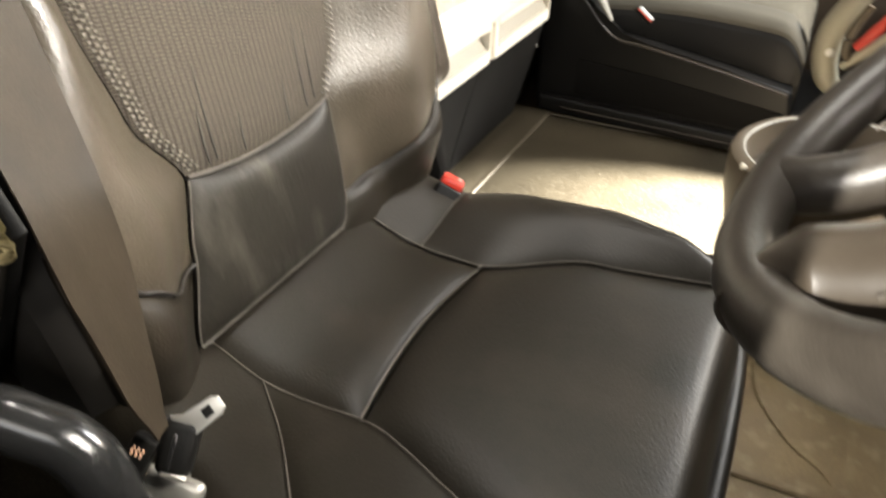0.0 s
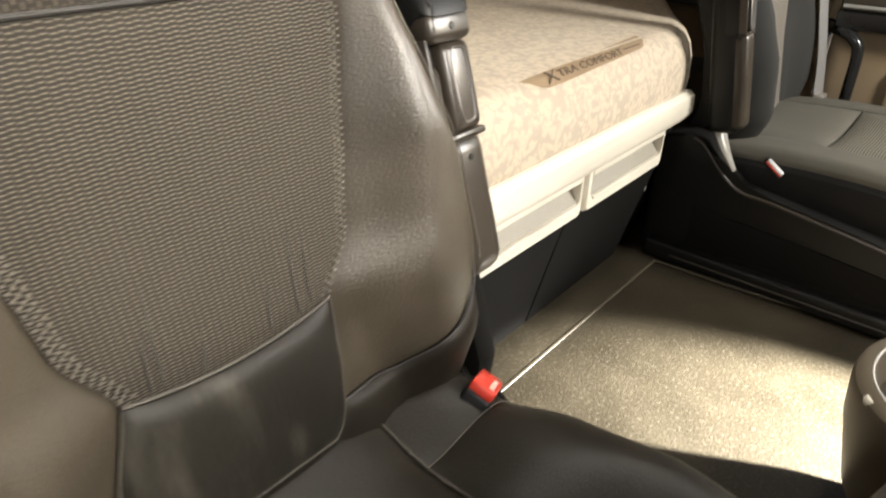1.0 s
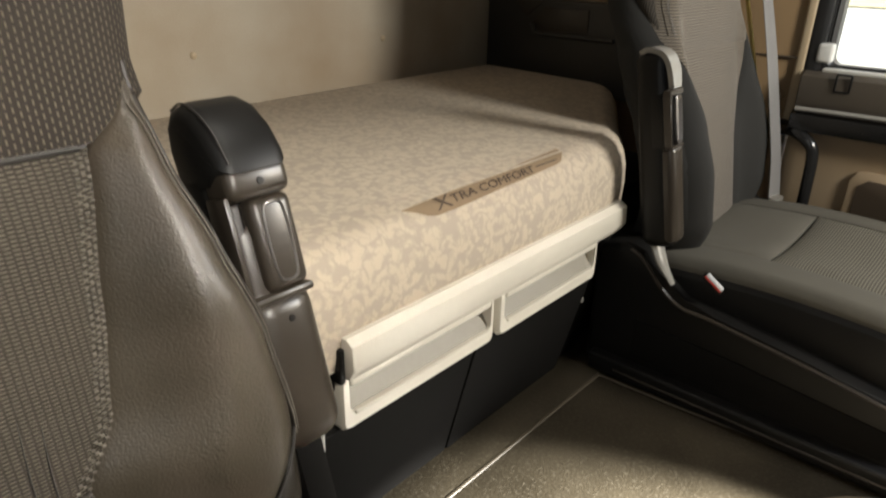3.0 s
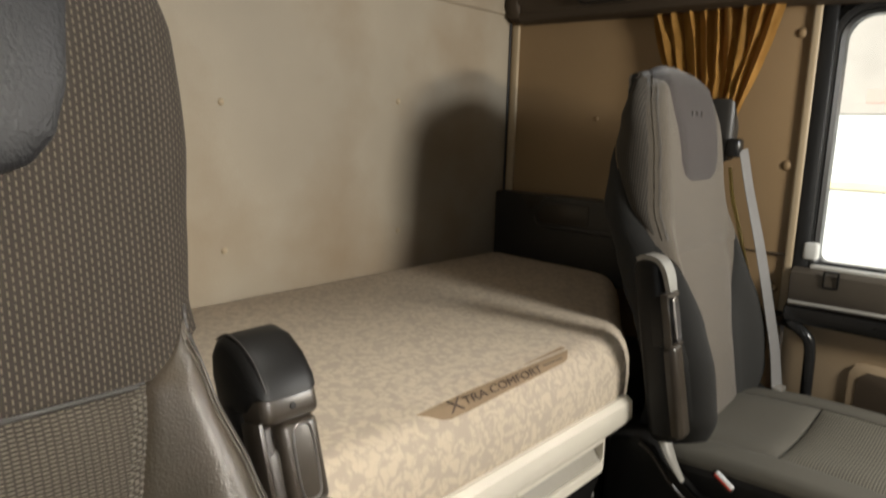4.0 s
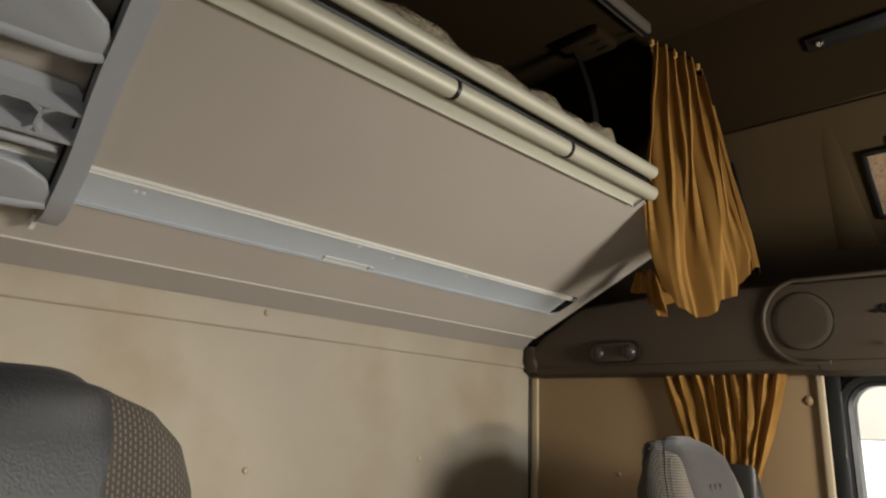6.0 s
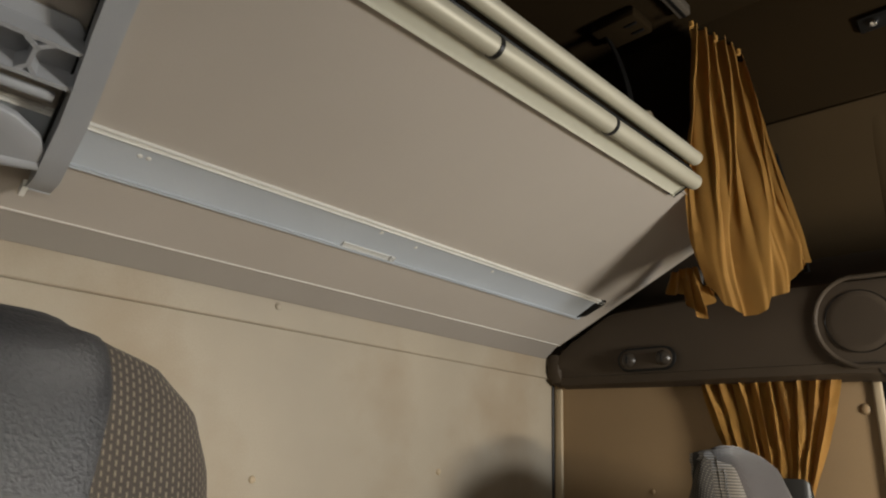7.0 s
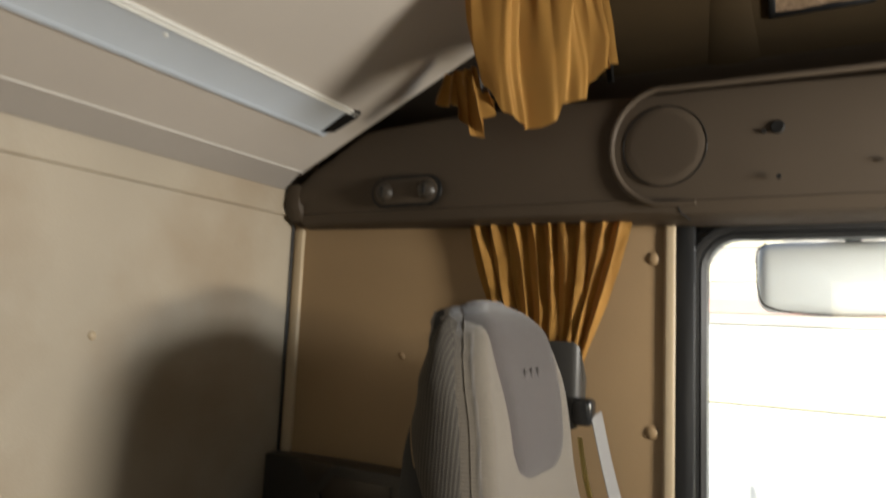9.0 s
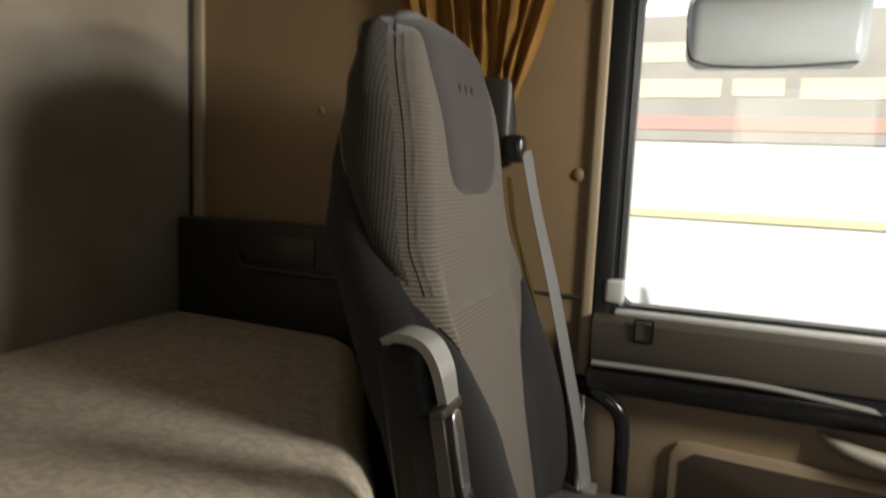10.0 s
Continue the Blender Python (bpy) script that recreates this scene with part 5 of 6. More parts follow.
part("rear_panel", quilt(centre_rear, pan_form, 24, 24, 0.007, 0.003, 0.02, 8), CUSHION, cush)
part("front_panel", quilt(centre_front, pan_form, 28, 28, 0.008, 0.003, 0.02, 8), CUSHION, cush)
for sgn in (-1, 1):
    a, b = (left_seam, out_left) if sgn < 0 else (right_seam, out_right)
    split = (lambda s: 0.900 + 0.19 * s) if sgn < 0 else (lambda s: 0.918 + 0.012 * s)

    def on_rear(s, t, a=a, b=b, split=split):
        x = 0.80 + (split(s) - 0.0006 - 0.80) * t
        return a(x) + (b(x) - a(x)) * s, x

    def on_front(s, t, a=a, b=b, split=split):
        x = split(s) + 0.0006 + (1.268 - split(s) - 0.0006) * t
        return a(x) + (b(x) - a(x)) * s, x

    part("side_rear", quilt(on_rear, pan_form, 14, 14, 0.004, 0.001, 0.03), CUSHION, cush)
    part("side_front", quilt(on_front, pan_form, 18, 30, 0.007, 0.001, 0.03, 6), CUSHION, cush)
    part("seam", tube([pan_form(a(x), x, 0.0016) for x in [0.80 + 0.465 * k / 24 for k in range(25)]], 0.0007, 6, 2), STITCH, cush)
    part("seam", tube([pan_form(*on_front(k / 10, 0.0), 0.0010) for k in range(10)], 0.0006, 6, 2), STITCH, cush)
part("seam", tube([pan_form(0.156 + 0.238 * k / 20, cross(0.156 + 0.238 * k / 20), 0.0024) for k in range(21)], 0.0009, 6, 2), STITCH, cush)
part("front_roll", tube([(1.262, 0.02, 0.175), (1.268, 0.12, 0.175), (1.272, 0.27, 0.175), (1.270, 0.42, 0.175), (1.262, 0.52, 0.175)], 0.012, 10, 6), CUSHION, cush)
part("seat_base", rbox((0.78, 0.02, 0.01), (1.22, 0.53, 0.15), 0.02, 3), SEAT_BASE, seat)
part("side_cover", prism([(0.72, 0.555, 0.02), (0.72, 0.555, 0.24), (0.80, 0.555, 0.30), (0.90, 0.555, 0.20), (1.15, 0.555, 0.14), (1.18, 0.555, 0.02)], (0, -0.03, 0), 0.008), SEAT_BASE, seat, "black moulded side cover")
part("hinge_cover", prism([(0.78, 0.535, 0.16), (0.75, 0.535, 0.30), (0.78, 0.535, 0.38), (0.84, 0.535, 0.36), (0.87, 0.535, 0.26), (0.86, 0.535, 0.16)], (0, 0.035, 0), 0.01), SEAT_BASE, seat)
part("trim_wire", tube([(0.832, 0.574, 0.36), (0.830, 0.574, 0.314), (0.825, 0.574, 0.280), (0.808, 0.574, 0.250), (0.780, 0.574, 0.226), (0.753, 0.574, 0.209)], 0.0022, 6, 6), PALE_METAL, seat, "thin pale trim edge")

# armrest folded up beside the backrest
def arm_m(at):
    return Matrix.Translation(at) @ Euler((0, radians(-16.5), 0)).to_matrix().to_4x4()


arm = part("armrest", rbox((-0.060, -0.033, -0.125), (-0.006, 0.033, 0.10), 0.020, 4, arm_m((0.829, 0.549, 0.496))), GUNMETAL, seat, "folded-up black armrest with a chrome-faced grip")
A0 = arm_m((0.829, 0.549, 0.496))
part("lower_plate", rbox((-0.050, -0.036, -0.128), (0.004, 0.034, 0.030), 0.024, 5, A0), GUNMETAL, arm)
part("cap", rbox((-0.06, -0.031, 0.112), (0.010, 0.031, 0.142), 0.009, 4, A0), GUNMETAL, arm)
part("grip_frame", join(rbox((-0.030, -0.034, 0.020), (0.003, -0.029, 0.118), 0.002, 2, A0), rbox((-0.030, -0.034, 0.018), (0.004, 0.032, 0.026), 0.003, 2, A0)), GUNMETAL, arm)
part("grip_hollow", rbox((-0.03, -0.031, 0.022), (-0.014, 0.030, 0.114), 0.002, 2, A0), BLACK, arm)
part("grip_rib", rbox((-0.030, -0.026, 0.026), (-0.008, -0.012, 0.112), 0.006, 3, A0), LEATHER, arm)
part("grip_body", rbox((-0.034, -0.013, 0.026), (0.0035, 0.031, 0.112), 0.009, 4, A0), GUNMETAL, arm)


def dished(w, h, m):
    """An upright oval plate with a raised rim and a dished middle."""
    bm = bmesh.new()
    loops = []
    for k, x in ((1.0, -0.008), (1.0, 0.002), (0.90, 0.003), (0.80, 0.001), (0.62, -0.003), (0.25, -0.0045)):
        loops.append([bm.verts.new(m @ Vector((x, k * w * math.copysign(abs(math.cos(a)) ** 0.7, math.cos(a)), (h - w) * max(-1, min(1, 1.6 * math.sin(a))) + k * w * math.sin(a)))) for a in [2 * math.pi * q / 32 for q in range(32)]])
    for p, q in zip(loops, loops[1:]):
        for k in range(32):
            bm.faces.new((p[k], p[(k + 1) % 32], q[(k + 1) % 32], q[k]))
    bm.faces.new(loops[-1])
    return bm


part("grip_plate", dished(0.0125, 0.037, A0 @ Matrix.Translation((0.0025, 0.009, 0.070))), GRIP_METAL, arm, "polished dished grip plate")
part("rivet", lathe([(0, 0.0006), (0.0032, 0.0006), (0.0036, 0.0), (0.0036, -0.003)], A0 @ Matrix.Translation((0.0105, 0.0, 0.126)) @ Euler((0, radians(90), 0)).to_matrix().to_4x4(), 12), BLACK, arm)
part("rivet", lathe([(0, 0.0006), (0.0030, 0.0006), (0.0034, 0.0), (0.0034, -0.003)], A0 @ Matrix.Translation((0.0045, 0.0, 0.0)) @ Euler((0, radians(90), 0)).to_matrix().to_4x4(), 12), BLACK, arm)
pad = part("pad", rbox((-0.074, -0.034, -0.02), (-0.020, 0.034, 0.150), 0.016, 4, A0), BLACK, arm, "black leather armrest pad")
part("pad_top", prism([A0 @ Vector((x, -0.034, z)) for x, z in ((-0.074, 0.120), (-0.076, 0.165), (-0.070, 0.188), (-0.056, 0.200), (-0.038, 0.202), (-0.018, 0.193), (0.000, 0.173), (0.011, 0.150), (0.012, 0.136), (-0.018, 0.128))], A0.to_3x3() @ Vector((0, 0.068, 0)), 0.014, 4), BLACK, pad)
part("pad_stitch", tube([A0 @ Vector(p) for p in ((0.012, -0.026, 0.145), (0.002, -0.027, 0.172), (-0.018, -0.027, 0.1925), (-0.038, -0.027, 0.2015), (-0.060, -0.027, 0.198))], 0.0010, 6, 6), SEAM_DARK, pad)

bk = thing("belt_buckle", (0.90, 0.49, 0.28), "red-topped seat belt buckle beside the driver's cushion", "buckle")
bm_ = Matrix.Translation((0.905, 0.497, 0.275)) @ Euler((radians(-28), radians(24), radians(12))).to_matrix().to_4x4()
part("housing", rbox((-0.016, -0.028, -0.055), (0.016, 0.028, -0.002), 0.005, 3, bm_), BLACK, bk)
part("button", rbox((-0.014, -0.026, -0.004), (0.014, 0.026, 0.008), 0.003, 2, bm_), RED, bk, "red release button")
part("mark", rbox((0.0035, -0.020, 0.0075), (0.0095, 0.014, 0.0092), 0.0008, 1, bm_), RED_PALE, bk)
part("stalk", ribbon([(0.895, 0.515, 0.215), (0.88, 0.545, 0.15), (0.86, 0.56, 0.08)], 0.03, 0.008, (1, 0, 0.2)), BLACK, bk)

belt = thing("seat_belt", (0.88, 0.05, 0.24), "dark grey seat belt hanging beside the driver's backrest", "seat belt")
part("webbing", ribbon([(0.735, 0.075, 0.98), (0.82, 0.052, 0.74), (0.885, 0.039, 0.548), (0.909, 0.032, 0.496), (0.918, 0.030, 0.444), (0.931, 0.024, 0.385), (0.939, 0.022, 0.345)], table([(0, 0.049), (0.64, 0.047), (0.82, 0.032), (1, 0.013)]), 0.0016, [(0.3, 0.9, 0.0), (0.07, 1.07, -0.13), (0.0, 1.1, -0.2), (-0.1, 1.15, -0.28), (-0.24, 1.25, -0.4), (-0.35, 1.3, -0.5), (-0.45, 1.37, -0.58)]), BELT, belt)
FACE = Matrix(((0.887, -0.363, -0.287), (0.462, 0.725, 0.511), (0.023, -0.586, 0.810))).to_4x4()


def facing(at, turn):
    """A frame turned towards the door's upper front, rolled by turn degrees."""
    return Matrix.Translation(at) @ FACE @ Euler((0, radians(-turn), 0)).to_matrix().to_4x4()


tg = facing((0.9505, 0.0432, 0.3451), 36)
bar = [(-0.016, -0.012), (-0.010, -0.0072), (0.012, -0.0072), (0.0165, -0.004), (0.0165, 0.004), (0.012, 0.0072), (-0.010, 0.0072), (-0.016, 0.012), (-0.020, 0.0)]
tongue = part("tongue", prism([tg @ Vector((x, 0.0, z)) for x, z in bar], tg.to_3x3() @ Vector((0, 0.0026, 0)), 0.0008), STEEL, belt, "steel belt tongue")
part("tongue_slot", rbox((0.002, -0.0008, -0.0034), (0.009, 0.0034, 0.0034), 0.0006, 1, tg), BLACK, tongue)
tc = facing((0.9415, 0.0265, 0.3265), -14)
part("tongue_cover", rbox((-0.012, -0.004, -0.019), (0.012, 0.012, 0.019), 0.006, 4, tc), BLACK, belt, "black plastic tongue cover")
part("cover_slot", rbox((-0.003, -0.0048, -0.014), (0.0, -0.003, 0.010), 0.0006, 1, tc), BLACK_GLOSS, belt)
part("cover_edge", rbox((-0.006, -0.0046, -0.0195), (0.011, 0.008, -0.016), 0.001, 1, tc), STEEL, belt)
an = facing((0.9371, 0.0148, 0.2926), -22)
part("anchor", join(rbox((-0.022, 0.0, -0.030), (0.022, 0.012, 0.010), 0.006, 3, an), rbox((-0.010, 0.004, -0.20), (0.05, 0.016, -0.012), 0.008, 3, an)), STEEL, belt, "pale metal belt anchor")
sw = thing("heater_switch", (0.842, 0.048, 0.215), "small black seat heater switch with orange symbols", "switch")
hm = facing((0.9241, 0.0074, 0.3257), -28)
part("rocker", rbox((-0.0085, 0.0, -0.015), (0.0085, 0.012, 0.015), 0.002, 3, hm), BLACK, sw)
for k in range(3):
    part("symbol", tube([hm @ Vector((-0.004 + 0.0032 * k + 0.0008 * math.sin(2.4 * j), -0.0004, 0.002 + 0.0016 * j)) for j in range(5)], 0.0006, 5, 3), ORANGE, sw, "pale orange heat symbol")
    part("symbol", tube([hm @ Vector((-0.002 + 0.0018 * k + 0.0004 * math.sin(2.4 * j), -0.0004, -0.010 + 0.0012 * j)) for j in range(5)], 0.0004, 5, 3), ORANGE, sw, "pale orange heat symbol")
part("post", rbox((-0.006, 0.006, -0.30), (0.006, 0.014, -0.008), 0.002, 2, hm), BLACK, sw)
grab = thing("seat_side_handle", (0.90, -0.02, 0.2), "glossy black curved handle beside the driver's seat", "handle")
part("bar", tube([(0.862, -0.062, 0.409), (0.885, -0.055, 0.413), (0.908, -0.044, 0.413), (0.923, -0.037, 0.405), (0.940, -0.029, 0.392), (0.953, -0.027, 0.368), (0.962, -0.028, 0.30), (0.962, -0.030, 0.20)], 0.0165, 16, 8), BLACK_GLOSS, grab)
part("end_cap", tube([(0.83, -0.074, 0.400), (0.846, -0.068, 0.405), (0.864, -0.062, 0.410)], [0.012, 0.0175, 0.0175], 16, 3), RUBBER, grab)
part("stem", tube([(0.962, -0.030, 0.21), (0.962, -0.030, 0.0)], 0.019, 16, 1), BLACK, grab)
foam = thing("foam_wedge", (0.80, 0.014, 0.30), "torn yellow foam edged dark panel beside the seat", "foam")
part("edge", tube([(0.827, -0.001, 0.60), (0.857, 0.005, 0.54), (0.877, 0.009, 0.475), (0.850, 0.009, 0.465), (0.820, 0.009, 0.47)], 0.0055, 8, 5), FOAM, foam)
part("panel", prism([(0.76, 0.014, 0.62), (0.827, 0.014, 0.60), (0.875, 0.014, 0.475), (0.76, 0.014, 0.30)], (0, 0.012, 0), 0.003), BLACK, foam)

# ---- steering wheel ----
wheel = thing("steering_wheel", (1.435, YC, 0.555), "black leather steering wheel with worn dark spokes", "steering wheel")
wm = Matrix.Translation((1.386, 0.277, 0.603)) @ Euler((0, radians(-46.9), 0)).to_matrix().to_4x4()
part("rim", tube([wm @ Vector((0.225 * math.cos(2 * math.pi * k / 72), 0.225 * math.sin(2 * math.pi * k / 72), 0)) for k in range(72)], 0.0205, 18, 1, closed=True), WHEEL, wheel, "grainy black rim")
part("hub", lathe([(0, -0.004), (0.06, -0.006), (0.110, -0.014), (0.134, -0.028), (0.140, -0.045), (0.128, -0.085)], wm, 48), GUNMETAL, wheel, "round worn hub pad")
# two fat spokes that flow into the lower rim, and two upper ones
for sgn, fat in ((1, 0.021), (-1, 0.033)):
    part("spoke", tube([wm @ Vector((u, sgn * v, z)) for u, v, z in ((-0.216, 0.094, 0.0), (-0.206, 0.070, -0.004), (-0.186, 0.062, -0.012), (-0.155, 0.066, -0.024), (-0.11, 0.070, -0.034))], [0.018, 0.021, fat, fat, fat], 18, 6, up=wm.to_3x3() @ Vector((0, 0, 1))), GUNMETAL if sgn < 0 else WHEEL, wheel, "worn shiny grey-black spoke")
    part("spoke", tube([wm @ Vector((u, sgn * v, z)) for u, v, z in ((0.206, 0.078, -0.002), (0.16, 0.07, -0.012), (0.10, 0.06, -0.03))], [0.018, 0.020, 0.026], 16, 5), GUNMETAL, wheel)
    part("seam_line", tube([wm @ Vector((u, sgn * v, z)) for u, v, z in ((-0.150, 0.105, -0.008), (-0.08, 0.118, -0.008), (0.0, 0.122, -0.008))], 0.0012, 6, 4), SEAM, wheel)
part("column", tube([wm @ Vector((0, 0, -0.06)), wm @ Vector((0.06, 0, -0.20)), (1.72, YC, 0.35)], 0.050, 16, 3), CHAMPAGNE, wheel, "beige column shroud")

# ---- centre pod with its perforated insert ----
pod = thing("centre_pod", (1.31, 0.86, 0.0), "champagne plastic pod with a pale perforated insert", "dash pod")
pm = Matrix.Translation((1.325, 0.880, 0.250)) @ Euler((radians(2), radians(-5), 0)).to_matrix().to_4x4()
part("shell", lathe([(0.085, -0.248), (0.122, -0.16), (0.138, -0.06), (0.139, -0.012), (0.136, -0.002), (0.130, 0.002), (0.119, 0.003), (0.1165, 0.001), (0.1145, -0.012), (0.1085, -0.040)], pm, 64), POD, pod)
part("inner_ring", lathe([(0.1085, -0.040), (0.102, -0.043), (0.092, -0.046), (0.088, -0.050)], pm, 64), BLACK, pod, "dark gap round the insert")
part("rim_line", tube([pm @ Vector((0.1185 * math.cos(2 * math.pi * k / 60), 0.1185 * math.sin(2 * math.pi * k / 60), 0.0028)) for k in range(60)], 0.0013, 6, 1, closed=True), PALE_METAL, pod, "pale line round the rim")
insert = part("insert", lathe([(0, -0.030), (0.055, -0.031), (0.086, -0.034), (0.092, -0.046)], pm, 48), WHITE, pod, "pale perforated insert")


def dots():
    bm = bmesh.new()
    for i in range(-9, 10):
        for j in range(-10, 11):
            u, v = 0.009 * (i + 0.5 * (j % 2)), 0.008 * j
            if u * u + v * v < 0.078 ** 2 and not (-0.03 < u < 0.03 and -0.02 < v < 0.02):
                bmesh.ops.create_circle(bm, cap_ends=True, radius=0.0013, segments=6, matrix=pm @ Matrix.Translation((u, v, -0.0290 - 0.0008 * (u * u + v * v) / 0.0016)))
    return bm


part("perforation", dots(), GUNMETAL, insert)
part("mark", join(*[rbox((-0.026, -0.014 + 0.012 * k, -0.031), (0.026, -0.010 + 0.012 * k, -0.0285), 0.0006, 1, pm) for k in range(3)]), BLUE_GREY, insert)
part("button", lathe([(0, 0.004), (0.010, 0.003), (0.013, 0.0), (0.013, -0.004)], pm @ Matrix.Translation((-0.10, -0.07, 0.0)) @ Matrix.Translation((-0.003, 0, -0.002)), 20), CREAM, pod)
lever = thing("dash_lever", (1.42, 1.47, 0.0), "champagne lever housing with a red marker on the passenger side", "lever")
part("housing", tube([(1.350, 1.470, 0.135), (1.318, 1.470, 0.165), (1.300, 1.470, 0.215), (1.302, 1.470, 0.270), (1.322, 1.470, 0.325), (1.350, 1.470, 0.36)], [0.016, 0.024, 0.027, 0.027, 0.024, 0.018], 18, 6, up=(0, 1, 0)), CHAMPAGNE, lever)
part("collar", tube([(1.352, 1.452, 0.205), (1.334, 1.446, 0.235), (1.334, 1.446, 0.275), (1.350, 1.446, 0.325)], [0.006, 0.010, 0.010, 0.008], 12, 6), POD, lever)
part("glint_stud", lathe([(0, 0.005), (0.007, 0.004), (0.010, 0.0), (0.010, -0.01)], Matrix.Translation((1.306, 1.446, 0.225)) @ Euler((radians(75), 0, 0)).to_matrix().to_4x4(), 16), PALE_METAL, lever, "pale round stud")
part("pedestal", rbox((1.345, 1.42, 0.0), (1.52, 1.54, 0.17), 0.02, 3), SEAT_BASE, lever)
part("red_marker", tube([(1.350, 1.447, 0.240), (1.375, 1.447, 0.280), (1.405, 1.447, 0.330)], [0.009, 0.012, 0.012], 12, 4), RED, lever, "red marker")
part("arm", tube([(1.338, 1.452, 0.196), (1.372, 1.449, 0.238), (1.43, 1.449, 0.30)], [0.008, 0.012, 0.012], 12, 4), CHAMPAGNE, lever)


# ---- passenger seat ----
PC = 1.690
p_half = table([(0.24, 0.235), (0.32, 0.258), (0.42, 0.268), (0.48, 0.264), (0.55, 0.248), (0.64, 0.220), (0.70, 0.200), (0.78, 0.190), (0.90, 0.182), (0.94, 0.170), (0.975, 0.150), (1.005, 0.115), (1.022, 0.08), (1.03, 0.05)])
p_left = table([(0.24, 0.175), (0.45, 0.190), (0.58, 0.196), (0.63, 0.205)])
p_in = table([(0.24, 0.105), (0.42, 0.122), (0.52, 0.145), (0.60, 0.164), (0.64, 0.172), (0.70, 0.170), (0.90, 0.160), (1.03, 0.05)])


swell = table([(0.24, 0.040), (0.32, 0.080), (0.42, 0.088), (0.50, 0.075), (0.60, 0.040), (0.72, 0.0)])


def p_far(v):
    """The door side of the backrest, slimmer below."""
    return p_half(v) - 0.032 * max(0.0, min(1.0, (0.68 - v) / 0.14))


def p_form(u, v, d):
    """A point on the passenger's backrest."""
    w = p_half(v) if u < 0 else p_far(v)
    a = abs(u)
    b = 0.0
    if v < 0.72:
        k = max(0.0, min(1.0, (a - 0.14) / max(0.02, 0.75 * (w - 0.14))))
        b = swell(v) * (k * k * (3 - 2 * k)) * (1.0 if u < 0 else 0.55)
    e = max(0.0, min(1.0, (a - (w - 0.045)) / 0.045))
    b -= 0.045 * e ** 2.2
    b -= 0.03 * max(0.0, (v - 0.965) / 0.065) ** 2
    b += 0.012 * math.exp(-((v - 0.88) / 0.1) ** 2)
    x = 0.732 - 0.21 * (v - 0.65)
    return Vector((x + (b + d) * 0.978, PC + u, v + (b + d) * 0.205))


pseat = thing("passenger_seat", (0.95, PC, 0.0), "passenger seat in grey ribbed cloth with dark sides", "seat")
pback = part("backrest_shell", quilt(between(lambda v: -p_half(v), p_far, 0.24, 1.028), lambda u, v, d: p_form(u, v, d * min(1.0, max(0.06, (1.02 - v) / 0.36)) - 0.010), 40, 44, 0.0, 0.0, 0.066), DARK_CLOTH, pseat, "dark cloth backrest shell")


def side_face(s, t):
    return s, t


def p_side(sgn, v0, v1, mat, name):
    """The upright side of the backrest, from its front edge back."""
    deep = table([(0.70, 0.108), (0.80, 0.090), (0.90, 0.060), (0.96, 0.036), (1.0, 0.014)])

    def surf(s, t, d):
        lo, hi = v0 + (0.19 * s if v0 > 0.6 else 0.0), v1 + (0.19 * s if v1 < 0.8 else 0.0)
        v = lo + (hi - lo) * t
        w = p_half(v) if sgn < 0 else p_far(v)
        f = p_form(sgn * (w - 0.012), v, 0.0)
        return f + Vector((-deep(v) * s - 0.004, sgn * (0.004 + 0.010 * math.sin(math.pi * s) + d), 0.012 * s))
    return part(name, quilt(side_face, surf, 16, 24, 0.005, 0.002, 0.0), mat, pback)


p_side(-1, 0.66, 1.0, RIB_CLOTH, "side_panel")
p_side(1, 0.66, 1.0, RIB_CLOTH, "side_panel")
p_side(-1, 0.26, 0.655, DARK_CLOTH, "side_panel")
p_side(1, 0.26, 0.655, DARK_CLOTH, "side_panel")
part("front_upper", quilt(between(lambda v: -p_half(v) + 0.004, lambda v: p_half(v) - 0.004, 0.6295, 1.026), p_form, 40, 50, 0.006, 0.0, 0.03, 10), GREY_CLOTH, pback, "grey ribbed cloth front")
part("front_lower", quilt(between(lambda v: -p_left(v), p_in, 0.24, 0.6295), p_form, 28, 34, 0.006, 0.0, 0.02, 8), GREY_CLOTH, pback, "grey ribbed cloth front")
for sgn in (-1, 1):
    part("side_bolster", quilt(between(lambda v, s=sgn: p_in(v) + 0.002 if s > 0 else -p_left(v) - 0.002, lambda v, s=sgn: p_far(v) if s > 0 else -p_half(v), 0.24, 0.690), p_form, 16, 36, 0.006, 0.004, 0.04, 6), DARK_CLOTH, pback, "dark green-grey side bolster")
patch_w = table([(0.772, 0.04), (0.778, 0.075), (0.792, 0.100), (0.82, 0.113), (0.93, 0.128), (1.0, 0.125), (1.03, 0.075)])
plush = part("headrest_patch", quilt(between(lambda v: -patch_w(v) + 0.018, patch_w, 0.772, 1.028), p_form, 30, 40, 0.012, -0.004, 0.008, 8), PLUSH, pback, "dark grey plush headrest patch with an embossed mark")
part("patch_top", quilt(between(lambda v: -0.060, lambda v: 0.075, 0.0, 1.0), lambda u, b, d: p_form(u * (1 - 0.35 * b), 1.024, 0.006) + Vector((-0.055 * b, 0, 0.010 * math.sin(math.pi * b) - 0.022 * b + d)), 16, 10, 0.004, 0.0, 0.01), PLUSH, plush)
for k, w in enumerate((0.014, 0.014, 0.014)):
    o = p_form(-0.025 + 0.025 * k, 0.915, 0.0128)
    part("embossed_mark", rbox((o.x - 0.002, o.y - w / 2, o.z - 0.009), (o.x + 0.001, o.y + w / 2, o.z + 0.009), 0.0015, 1), PLUSH, plush)
